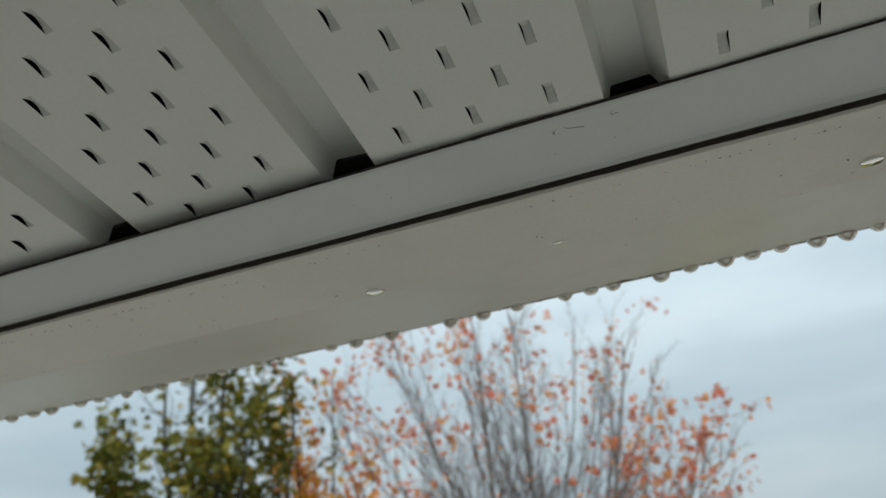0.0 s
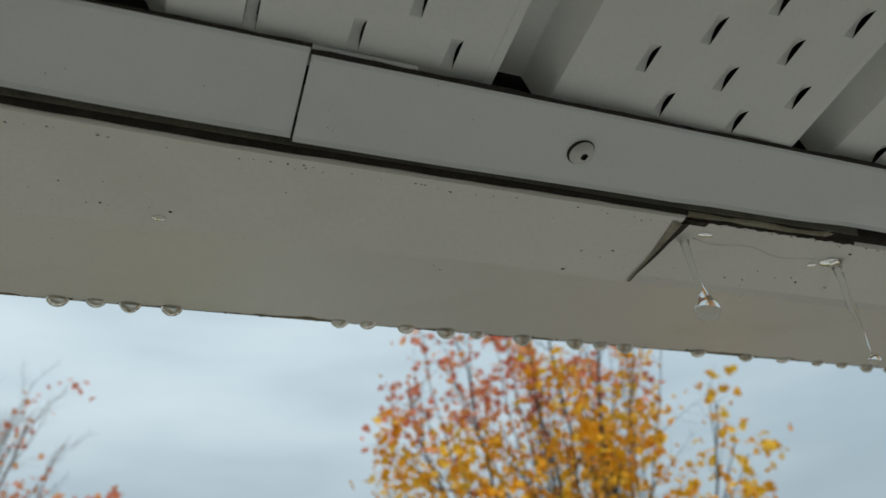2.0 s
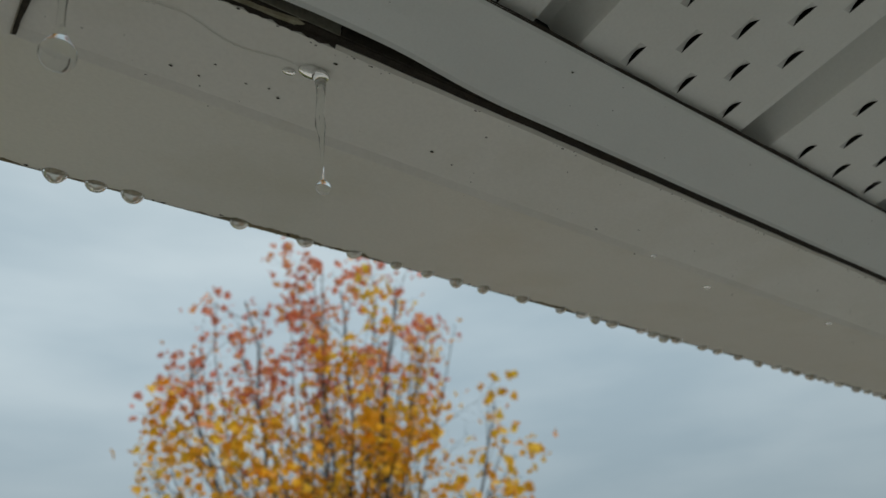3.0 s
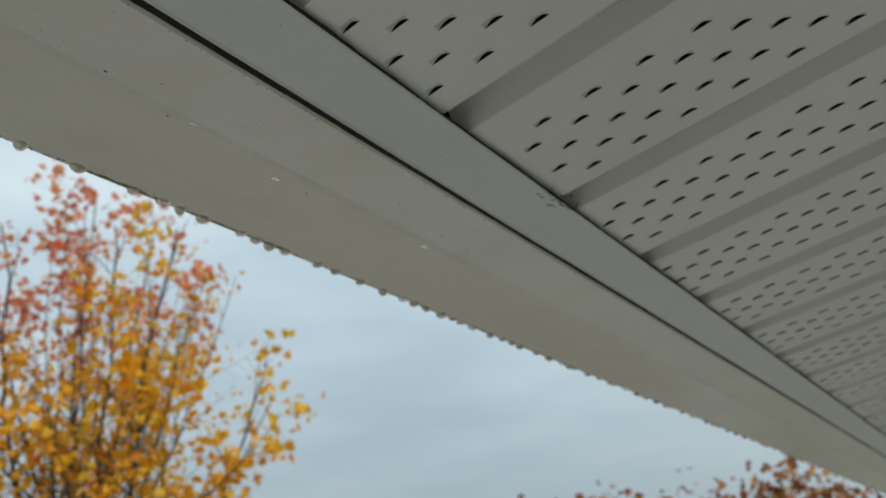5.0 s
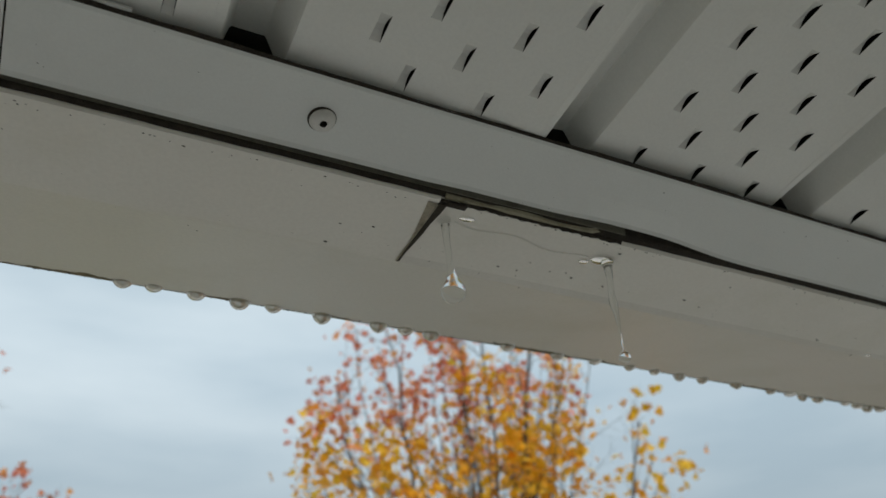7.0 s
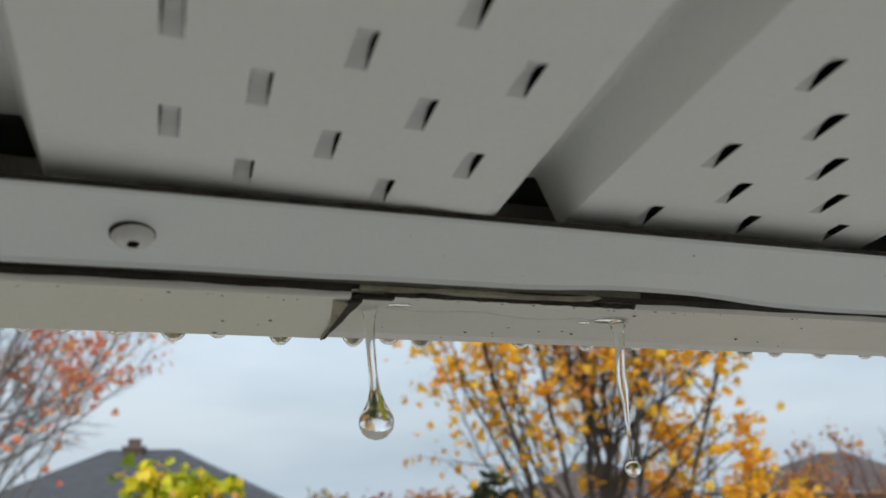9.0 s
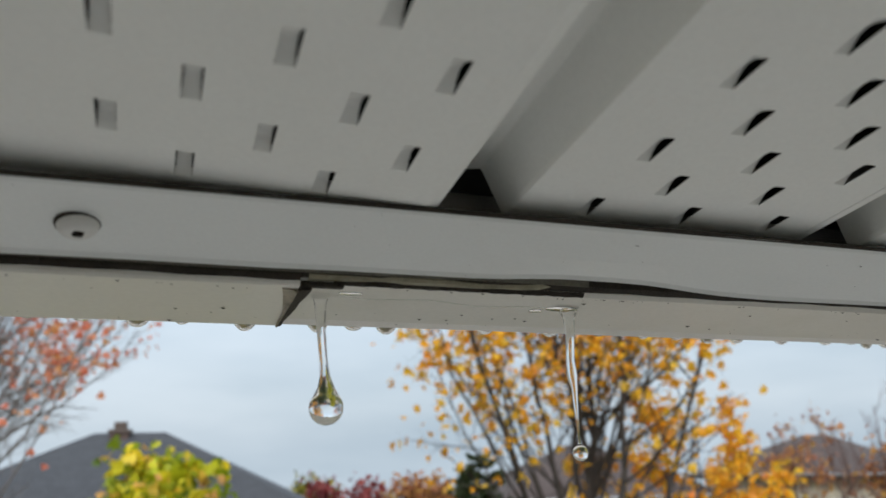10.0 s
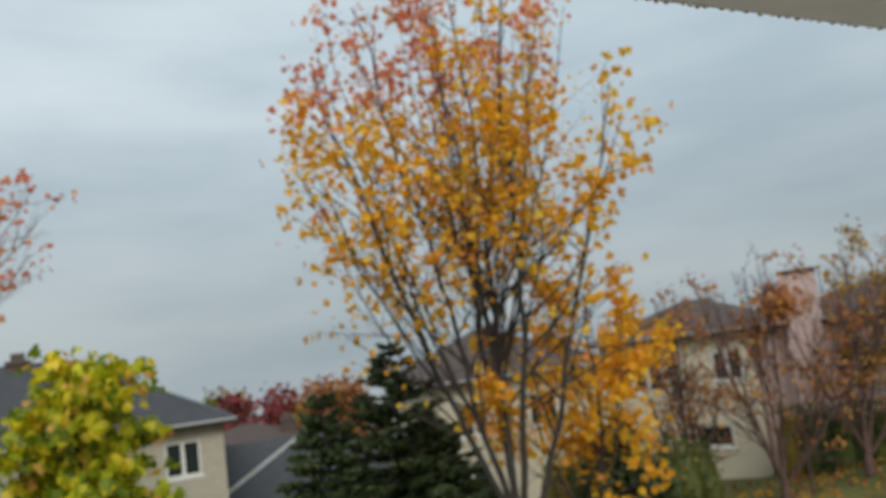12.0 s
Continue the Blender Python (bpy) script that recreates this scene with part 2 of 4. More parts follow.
M["grey_trim"] = material("grey_flashing", (0.42, 0.43, 0.44), 0.45, metal=0.3, spread=0.1, bump=0.05)
M["brick_red"] = courses("chimney_brick", (0.10, 0.05, 0.04), (0.075, 0.04, 0.03), (0.14, 0.12, 0.11), 1.0, 0.21, 0.068, 0.010)


def glass(name, color, rough, ior):
    m = bpy.data.materials.new(name)
    m.use_nodes = True
    b = m.node_tree.nodes["Principled BSDF"]
    b.inputs["Base Color"].default_value = (*color, 1)
    b.inputs["Roughness"].default_value, b.inputs["IOR"].default_value = rough, ior
    b.inputs["Transmission Weight"].default_value = 1.0
    return m


M["water"] = glass("rain_water", (0.98, 0.99, 0.98), 0.0, 1.333)
M["edge_water"] = glass("silty_rain_water", (0.66, 0.62, 0.53), 0.03, 1.333)
M["edge_water"].node_tree.nodes["Principled BSDF"].inputs["Transmission Weight"].default_value = 0.68
pane_m = bpy.data.materials.new("dark_window_pane")
pane_m.use_nodes = True
pb = pane_m.node_tree.nodes["Principled BSDF"]
pb.inputs["Base Color"].default_value = (0.03, 0.036, 0.036, 1)
pb.inputs["Roughness"].default_value = 0.06
M["pane"] = pane_m


# ---------------------------------------------------------------- mesh helpers
def mesh_of(name, verts, faces, mat, smooth=False, uv_scale=False):
    me = bpy.data.meshes.new(name)
    me.from_pydata([tuple(v) for v in verts], [], [tuple(f) for f in faces])
    me.materials.append(mat)
    if smooth:
        me.polygons.foreach_set("use_smooth", [True] * len(me.polygons))
    me.update()
    return me


def thing(name, label, category, group="", kind="", at=(0, 0, 0)):
    ob = new(name)
    ob.location = at
    return tagged(ob, label, category, group, kind)


def part(name, bm, mat, parent, label="", smooth=False):
    """Links a bmesh as one mesh object under a thing or a part. The mesh is given in the parent's space."""
    me = bpy.data.meshes.new(name)
    bm.to_mesh(me)
    bm.free()
    me.materials.append(mat)
    if smooth:
        me.polygons.foreach_set("use_smooth", [True] * len(me.polygons))
    ob = new(name, me)
    ob.parent = parent
    if label:
        tagged(ob, label)
    return ob


def box(bm, lo, hi, bevel=0.0):
    x0, y0, z0 = lo
    x1, y1, z1 = hi
    v = [bm.verts.new(p) for p in ((x0, y0, z0), (x1, y0, z0), (x1, y1, z0), (x0, y1, z0), (x0, y0, z1), (x1, y0, z1), (x1, y1, z1), (x0, y1, z1))]
    fs = [bm.faces.new([v[i] for i in q]) for q in ((0, 3, 2, 1), (4, 5, 6, 7), (0, 1, 5, 4), (1, 2, 6, 5), (2, 3, 7, 6), (3, 0, 4, 7))]
    if bevel:
        bmesh.ops.bevel(bm, geom=list({e for f in fs for e in f.edges}), offset=bevel, segments=2, affect="EDGES", profile=0.6)


def boxed(lo, hi, bevel=0.0):
    bm = bmesh.new()
    box(bm, lo, hi, bevel)
    return bm


def wall_uv(ob):
    """Metric UVs, by the main direction of each face, for brick and shingle courses."""
    me = ob.data
    layer = me.uv_layers.new(name="UVMap")
    for poly in me.polygons:
        n = poly.normal
        flat = Vector((-n.y, n.x, 0))
        u = flat.normalized() if flat.length > 0.05 else Vector((1, 0, 0))
        v = n.cross(u)
        for li in poly.loop_indices:
            p = me.vertices[me.loops[li].vertex_index].co
            layer.data[li].uv = (p.dot(u), p.dot(v))
    return ob


def profile_sheet(points, xs, thick, offset=None):
    """A bent sheet: the profile (y, z) swept along x through xs; offset(x, i) moves point i by (dy, dz)."""
    pts = [Vector(p) for p in points]
    normals = []
    for i in range(len(pts)):
        a, b = pts[max(i - 1, 0)], pts[min(i + 1, len(pts) - 1)]
        d = (b - a).normalized()
        normals.append(Vector((-d.y, d.x)))
    verts, faces, n = [], [], len(pts)
    for x in xs:
        for i in range(n):
            o = offset(x, i) if offset else (0, 0)
            verts.append((x, pts[i].x + o[0], pts[i].y + o[1]))
        for i in range(n):
            o = offset(x, i) if offset else (0, 0)
            q = pts[i] + normals[i] * thick
            verts.append((x, q.x + o[0], q.y + o[1]))
    for k in range(len(xs) - 1):
        a, b = k * 2 * n, (k + 1) * 2 * n
        for i in range(n - 1):
            faces.append((a + i, a + i + 1, b + i + 1, b + i))
            faces.append((a + n + i, b + n + i, b + n + i + 1, a + n + i + 1))
        faces.append((a, b, b + n, a + n))
        faces.append((a + n - 1, a + 2 * n - 1, b + 2 * n - 1, b + n - 1))
    for a in (0, (len(xs) - 1) * 2 * n):
        for i in range(n - 1):
            faces.append((a + i, a + n + i, a + n + i + 1, a + i + 1))
    return verts, faces


def sheet_part(name, points, xs, thick, mat, parent, label="", offset=None):
    v, f = profile_sheet(points, xs, thick, offset)
    me = mesh_of(name, v, f, mat)
    ob = new(name, me)
    ob.parent = parent
    if label:
        tagged(ob, label)
    return ob


# ---------------------------------------------------------------- eave: soffit
PITCH = 0.1016          # one rib to the next
SLOPE = -0.16           # the soffit falls towards the gutter
X0, X1 = -14, 26        # first and last rib
COS = 1 / math.sqrt(1 + SLOPE * SLOPE)
LIFT = -0.0002          # the soffit rests on the trim's lip


# how far the sheet's edge stands above the trim at a panel's two sides
SAG = {-10: (0.0030, 0.0036), -9: (0.0036, 0.0036), -8: (0.0036, 0.0032), -7: (0.0040, 0.0034), -6: (0.0018, 0.0002), -5: (0.0006, 0.0006), -4: (0.0005, 0.0012), -3: (0.0014, 0.0010),
       -2: (0.0012, 0.0016), -1: (0.0016, 0.0024), 0: (0.0026, -0.0006), 1: (0.0022, 0.0024), 2: (0.0014, 0.0008)}


def sag(x):
    k = math.floor(x / PITCH + 1e-6)
    a, b = SAG.get(k, (0.0008, 0.0012))
    t = (x / PITCH - k) / 0.795
    return a + (b - a) * t if t <= 1 else b + (SAG.get(k + 1, (0.0008, 0.0012))[0] - b) * (t - 1) * 0.795 / 0.205


def on_soffit(x, v, h=0.0):
    """x along the eave, v up the slope from the trim's edge (negative: towards the house), h above the sheet."""
    return (x, v * COS, v * COS * SLOPE + LIFT + h + sag(x) * min(1.0, max(0.0, 1 + v / 0.25)))


def build_soffit():
    rng = random.Random(5)
    verts, faces = [], []
    phase = {-7: (13.0, -0.02), -6: (9.0, -0.02), -5: (8.5, 0.0), -4: (3.0, 0.03), -3: (14.5, 0.01), -2: (17.0, 0.0), -1: (4.0, 0.02), 0: (16.0, 0.035), 1: (0.0, 0.005), 2: (4.0, 0.02), 3: (4.0, 0.005), 4: (24.5, 0.04)}
    ROW, LEN, WID = 0.0128, 0.0090, 0.0032
    threes, twos = (0.165, 0.415, 0.665), (0.29, 0.54)
    end, groove_end = 0.0080, 0.0082

    def quad(a, b, c, d):
        i = len(verts)
        verts.extend((a, b, c, d))
        faces.append((i, i + 1, i + 2, i + 3))

    for k in range(X0, X1):
        near = -11 <= k <= 20
        deep = -0.62
        base = k * PITCH
        ph, shift = phase.get(k, (rng.choice((2.0, 6.0, 9.0, 12.0, 16.0, 21.0)), 0.0))
        ph /= 1000
        cols = sorted(c + shift for c in threes + twos)
        xs = [0.0]
        for c in cols:
            xs += [c * PITCH - WID / 2, c * PITCH + WID / 2]
        xs.append(0.795 * PITCH)
        bands = []
        if near:
            r = 0
            v = -ph + 2 * ROW
            rows = []
            while v > -0.34:
                if v < 0.0005:
                    rows.append((v + LEN / 2, v - LEN / 2, r % 2))
                v -= ROW
                r += 1
            last = end
            for hi, lo, kind in rows:
                bands.append((last, hi, None))
                bands.append((hi, lo, kind))
                last = lo
            bands.append((last, deep, None))
        else:
            bands.append((end, deep, None))
        for hi, lo, kind in bands:
            if kind is None:
                quad(on_soffit(base, hi), on_soffit(base + xs[-1], hi), on_soffit(base + xs[-1], lo), on_soffit(base, lo))
                continue
            holes = threes if kind == 0 else twos
            cur = 0.0
            for c in (hole + shift for hole in holes):
                a, b = c * PITCH - WID / 2, c * PITCH + WID / 2
                quad(on_soffit(base + cur, hi), on_soffit(base + a, hi), on_soffit(base + a, lo), on_soffit(base + cur, lo))
                cur = b
                # the louvre: a strip between two slits, pushed up into an arch
                steps = 6
                for s in range(steps):
                    t0, t1 = s / steps, (s + 1) / steps
                    va, vb = hi + (lo - hi) * t0, hi + (lo - hi) * t1
                    ha, hb = 0.0019 * math.sin(math.pi * t0), 0.0019 * math.sin(math.pi * t1)
                    inset = 0.0003 * math.sin(math.pi * (t0 + t1) / 2)
                    sa, sb = a + inset, b - inset
                    quad(on_soffit(base + sa, va, ha), on_soffit(base + sb, va, ha), on_soffit(base + sb, vb, hb), on_soffit(base + sa, vb, hb))
            quad(on_soffit(base + cur, hi), on_soffit(base + xs[-1], hi), on_soffit(base + xs[-1], lo), on_soffit(base + cur, lo))
        # the groove between two panels
        fl = 0.822 if k >= -2 else 0.79
        fs = [(0.795, 0.0), (fl, 0.0002), (fl + 0.005, 0.0010), (fl + 0.028, 0.0108), (fl + 0.034, 0.0116), (0.946, 0.0116), (0.952, 0.0108), (0.994, 0.0010), (1.0, 0.0)]
        for (fa, ha), (fb, hb) in zip(fs, fs[1:]):
            for s in range(6):
                va, vb = groove_end + (deep - groove_end) * s / 6, groove_end + (deep - groove_end) * (s + 1) / 6
                quad(on_soffit(base + fa * PITCH, va, ha), on_soffit(base + fb * PITCH, va, hb), on_soffit(base + fb * PITCH, vb, hb), on_soffit(base + fa * PITCH, vb, ha))
    me = mesh_of("soffit_ceiling", verts, faces, M["soffit"])
    bm = bmesh.new()
    bm.from_mesh(me)
    bmesh.ops.remove_doubles(bm, verts=bm.verts, dist=0.00005)
    bm.to_mesh(me)
    bm.free()
    tagged(new("soffit_ceiling", me), "off-white vented metal soffit with ribs and louvres", "soffit", kind="structure")


build_soffit()

# roof above the soffit; unseen house wall behind the camera, pale to bounce light
roof = thing("porch_roof", "dark sloping roof deck above the soffit", "roof", kind="structure")
bm = bmesh.new()
for y0, y1 in ((-1.75, 0.16),):
    za, zb = -y0 * 0.16 + 0.10, -y1 * 0.16 + 0.10 + 0.03
    v = [bm.verts.new(p) for p in ((-4, y0, za), (6, y0, za), (6, y1, zb), (-4, y1, zb), (-4, y0, za + 0.05), (6, y0, za + 0.05), (6, y1, zb + 0.03), (-4, y1, zb + 0.03))]
    for q in ((0, 3, 2, 1), (4, 5, 6, 7), (0, 1, 5, 4), (1, 2, 6, 5), (2, 3, 7, 6), (3, 0, 4, 7)):
        bm.faces.new([v[i] for i in q])
part("roof_deck", bm, M["roof_felt"], roof)
# board coloured near-black so the cavity behind the trim stays dark
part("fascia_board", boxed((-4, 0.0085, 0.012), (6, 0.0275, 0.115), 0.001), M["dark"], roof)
inner = bmesh.new()
v = [inner.verts.new(p) for p in ((-4, -0.60, 0.103), (6, -0.60, 0.103), (6, -1.6, 0.263), (-4, -1.6, 0.263))]
inner.faces.new(v)
tagged(new("inner_soffit", None), "plain off-white soffit sheet by the wall", "soffit", kind="structure")
bpy.data.objects["inner_soffit"].location = (0, 0, 0)
part("sheet", inner, M["soffit"], bpy.data.objects["inner_soffit"])
GROUND = -6.1
DECK = -2.55
wall = thing("wall_south", "plain pale house wall under the soffit", "wall", kind="structure")
part("siding", boxed((-9, -1.8, GROUND), (9, -1.6, 0.5)), M["house_wall"], wall)
# added wall out of view, keeps west light off the soffit grooves
light_block = thing("light_block_west", "unseen brown brick wall added to block light from the west", "wall", kind="structure")
wall_uv(part("blocker", boxed((-3.0, -1.6, GROUND), (-2.8, 0.0, 0.12)), M["brick_red"], light_block))
# added floor out of view, a reflector for the soffit's underside
bounce_deck = thing("bounce_floor", "unseen pale deck floor added to bounce light onto the soffit", "deck", kind="structure")
part("boards", boxed((-7, -1.6, DECK - 0.2), (8, 4.2, DECK)), M["deck"], bounce_deck)

# ---------------------------------------------------------------- eave: trim under the soffit's edge
JOINT = -0.0675


def ease(x, a, b):
    t = min(max((x - a) / (b - a), 0), 1)
    return t * t * (3 - 2 * t)


def hem(x):
    """How far the trim's lower hem is pulled down: it gapes in two places along the eave."""
    g = 0.0003 + 0.0007 * (1 - ease(x, -0.19, -0.155)) * (0.35 + 0.65 * ease(x, -0.75, -0.3))
    return g


def gape(x):
    """How far the trim's outer edge stands back from the gutter: most round the lap."""
    return -0.0002 + 0.0018 * ease(x, -0.20, -0.14) * (1 - 0.75 * ease(x, 0.150, 0.20) - 0.35 * ease(x, 0.22, 0.36)) + 0.0006 * ease(x, 0.05, 0.07) * (1 - ease(x, 0.15, 0.185))


def hump(x):
    """The hem is bent up past the lap."""
    return 0.0011 * ease(x, 0.100, 0.128) * (1 - ease(x, 0.142, 0.172))


def inset(x):
    """The seam between trim and gutter lies further in along the first section."""
    return 0.0024 * (1 - ease(x, -0.20, -0.07))


def wave(x, s=0.0):
    return 0.00016 * math.sin(x * 23 + s) + 0.0001 * math.sin(x * 61 + s * 2)


def trim_profile(shift):
    return [(0.0012 + shift, 0.0006 - shift), (0.0 + shift, -0.0005 - shift), (0.0014 + shift, -0.0014 - shift), (0.014 + shift, -0.0051 - shift), (0.0262, -0.0086 - shift), (0.0272, -0.0092 - shift), (0.0276, -0.0086)]


def trim_offset(x, i):
    if i == 4:
        return (-gape(x) - inset(x), wave(x) + 0.32 * (gape(x) + inset(x)) + hump(x))
    if i in (5, 6):
        return (0.0002 - gape(x) - inset(x), wave(x) - hem(x) + 0.32 * (gape(x) + inset(x)) + hump(x))
    return (0.0, 0.4 * wave(x, 1.0))


def steps(a, b, d):
    n = max(2, int(round((b - a) / d)))
    return [a + (b - a) * i / n for i in range(n + 1)]


for name, a, b, shift, label in (("trim_strip", X0 * PITCH, JOINT - 0.0003, 0.0, "off-white metal trim strip with a gaping lower hem"),
                                 ("trim_strip", JOINT + 0.0003, X1 * PITCH, 0.0011, "off-white metal trim strip butted at a dark joint")):
    strip = thing(name, label, "trim", "trim strips along the eave")
    sheet_part("flange", trim_profile(shift), steps(a, b, 0.008), 0.0006, M["trim"], strip, offset=trim_offset)
# the first strip's lip runs on behind the second
lip = thing("lip_sliver", "thin bright metal lip showing behind the trim joint", "trim")
sheet_part("edge", [(0.0009, 0.0010), (0.0002, -0.0004), (0.0012, -0.0011)], steps(JOINT, -0.040, 0.003), 0.0004, M["trim"], lip)


# dark strip painting the shadow gap, with some dirt, where soffit meets trim
joint_shade = thing("joint_shade_dirt", "dark line of painted shade and dirt along the trim's upper edge", "dirt")


def joint_line_width(x, i):
    w = 0.0004 * math.sin(x * 37) + 0.0003 * math.sin(x * 151 + 1) + 0.00015 * math.sin(x * 530)
    return (w * (0.6 if i == 0 else 0.2 if i == 1 else 0), 0.0)


sheet_part("shade_dirt_line", [(-0.0004, -0.00012), (-0.0002, -0.0007), (0.0002, -0.0009), (0.0004, -0.0008)], steps(-0.9, JOINT, 0.002), 0.0002, M["grime_shade"], joint_shade, offset=joint_line_width)
sheet_part("shade_dirt_line", [(0.0007, -0.0010), (0.0009, -0.0014), (0.0012, -0.0018), (0.0014, -0.0020)], steps(JOINT, 1.6, 0.002), 0.0002, M["grime_shade"], joint_shade, offset=joint_line_width)


def screw(x, y):
    z = -0.32 * y
    ob = thing("screw", "off-white painted pan-head screw in the trim strip", "screw", "screws along the trim", at=(x, y, z - 0.0019))
    ob.rotation_euler = (math.atan(-0.32), 0, 0.3)
    bm = bmesh.new()
    rings = [(0.0039, 0.0), (0.0037, -0.0006), (0.0030, -0.0014), (0.0019, -0.0018), (0.0011, -0.0019)]
    n = 28
    loops = [[bm.verts.new((r * math.cos(2 * math.pi * i / n), r * math.sin(2 * math.pi * i / n), z2)) for i in range(n)] for r, z2 in rings]
    for A, B in zip(loops, loops[1:]):
        for i in range(n):
            bm.faces.new((A[i], A[(i + 1) % n], B[(i + 1) % n], B[i]))
    part("head", bm, M["screw"], ob, smooth=True)
    bm = bmesh.new()
    s = 0.00100
    top = [bm.verts.new((a * s, b * s, -0.00195)) for a, b in ((-1, -1), (1, -1), (1, 1), (-1, 1))]
    bot = [bm.verts.new((a * s, b * s, -0.0006)) for a, b in ((-1, -1), (1, -1), (1, 1), (-1, 1))]
    bm.faces.new(bot)
    for i in range(4):
        bm.faces.new((top[i], top[(i + 1) % 4], bot[(i + 1) % 4], bot[i]))
    # the recess is coloured near-black for the shade inside it
    part("recess", bm, M["grime_shade"], ob, "dark square drive recess")
    # a near-black ring paints the shadow round the head
    bm = bmesh.new()
    loops = [[bm.verts.new((r * math.cos(2 * math.pi * i / n), r * math.sin(2 * math.pi * i / n), z2)) for i in range(n)] for r, z2 in ((0.0043, 0.0010), (0.0042, 0.0003), (0.0039, 0.0000))]
    for A, B in zip(loops, loops[1:]):
        for i in range(n):
            bm.faces.new((A[i], A[(i + 1) % n], B[(i + 1) % n], B[i]))
    part("shade_ring", bm, M["grime_shade"], ob, "dark ring standing in for the screw head's shadow")


screw(-0.4345, 0.0125)
screw(0.0148, 0.0145)

# ---------------------------------------------------------------- eave: gutter, two lapped sections
NOTCH = 0.0600
FRONT = [(0.1496, -0.0007), (0.1512, 0.0009), (0.1514, 0.0043), (0.1506, 0.037), (0.160, 0.062), (0.160, 0.10)]


def gutter_offset(x, i):
    if i < 3:
        return (-inset(x), 0.6 * wave(x, 2.5 + i) * (i > 0) + 0.3 * inset(x))
    return (0.0, 0.6 * wave(x, 2.5 + i)) if i in (3, 4) else (0.0, 0.0)


left_profile = [(0.0290, 0.10), (0.0290, -0.0123), (0.0294, -0.0129), (0.0650, -0.0160), (0.0672, -0.0160)] + FRONT
right_profile = [(0.0306, 0.10), (0.0306, -0.0108), (0.0314, -0.0119), (0.0640, -0.0146), (0.0672, -0.0156)] + FRONT


def gutter_section(profile, a, b, label):
    ob = thing("gutter_section", label, "gutter", "gutter sections")
    xs = steps(a, b, 0.012)
    for name, i, j in (("back_wall", 0, 3), ("bottom_panel", 2, 6), ("front_face", 5, len(profile))):
        sheet_part(name, profile[i:j], xs, 0.0009, M["gutter"], ob, offset=lambda x, k, i=i: gutter_offset(x, k + i))


gutter_section(left_profile, X0 * PITCH, NOTCH, "off-white metal gutter section, dirty, its cut end lapping the next")
gutter_section(right_profile, NOTCH, X1 * PITCH, "off-white metal gutter section with a leaking wet lap joint")
# the gap's shade as dark sheets: toned back wall, then black lines
shade_strips = thing("gap_shade", "dark sheets standing in for shade in the gap behind the gutter", "dirt")
for a, b, lip_m in ((X0 * PITCH, 0.134, M["shaded_lip"]), (0.1342, X1 * PITCH, M["grime_shade"])):
    sheet_part("back_shade", [(0.0262, -0.0010), (0.0274, -0.0060), (0.0279, -0.0098)], steps(a, b, 0.008), 0.0003, lip_m, shade_strips, offset=lambda x, i: (-inset(x), wave(x, 4.0) + 0.3 * inset(x)))
sheet_part("shade_sheet", [(0.0280, -0.0094), (0.0281, -0.0106), (0.0286, -0.0114), (0.0290, -0.0116)], steps(X0 * PITCH, NOTCH, 0.004), 0.0003, M["grime_shade"], shade_strips,
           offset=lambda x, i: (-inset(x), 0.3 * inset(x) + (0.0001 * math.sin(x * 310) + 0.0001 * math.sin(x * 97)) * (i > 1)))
sheet_part("shade_sheet", [(0.0285, -0.0080), (0.0288, -0.0096), (0.0300, -0.0104), (0.0306, -0.0106)], steps(NOTCH, X1 * PITCH, 0.004), 0.0003, M["grime_shade"], shade_strips,
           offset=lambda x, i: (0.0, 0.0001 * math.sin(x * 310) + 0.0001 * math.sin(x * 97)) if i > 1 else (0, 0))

sheet_part("shade_sheet", [(0.0302, -0.0108), (0.0305, -0.0113), (0.0308, -0.0117), (0.0311, -0.0119)], steps(NOTCH + 0.008, 0.134, 0.0012), 0.0002, M["grime_shade"], shade_strips,
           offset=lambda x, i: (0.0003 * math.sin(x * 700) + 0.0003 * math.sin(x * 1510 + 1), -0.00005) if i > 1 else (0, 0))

# cut end of the lap: a bent tongue, a wedge blackened as shade, old sealant
lap = thing("lap_flap", "bent cut end of the gutter lap, rusty and dark", "gutter joint")
bm = bmesh.new()


def left_under(y):
    return -0.0131 - (y - 0.0308) * 0.088


ys = [0.0312, 0.036, 0.042, 0.048, 0.054, 0.060, 0.0655]
rows = []
for k, y in enumerate(ys):
    t = k / (len(ys) - 1)
    w = 0.0034 * max(0.0, 1 - 1.6 * t) + 0.0003
    rows.append([bm.verts.new((NOTCH - w, y, left_under(y) - 0.0001)), bm.verts.new((NOTCH - w * 0.4, y, left_under(y) - 0.0004 - 0.0004 * math.sin(9 * t))), bm.verts.new((NOTCH, y, left_under(y) - 0.0007))])
for A, B in zip(rows, rows[1:]):
    bm.faces.new((A[0], A[1], B[1], B[0]))
    bm.faces.new((A[1], A[2], B[2], B[1]))
bmesh.ops.solidify(bm, geom=bm.faces[:], thickness=-0.0003)
part("tongue", bm, M["flap"], lap)
bm = bmesh.new()
rows = []
for k, y in enumerate(ys):
    t = k / (len(ys) - 1)
    w = 0.0021 * (1 - t) + 0.0010 + 0.0002 * math.sin(k * 2.3)
    rows.append([bm.verts.new(p) for p in ((NOTCH + 0.0001, y, left_under(y) - 0.0005), (NOTCH + w, y, left_under(y) - 0.0002), (NOTCH + w, y, left_under(y) + 0.0016), (NOTCH + 0.0001, y, left_under(y) + 0.0016))])
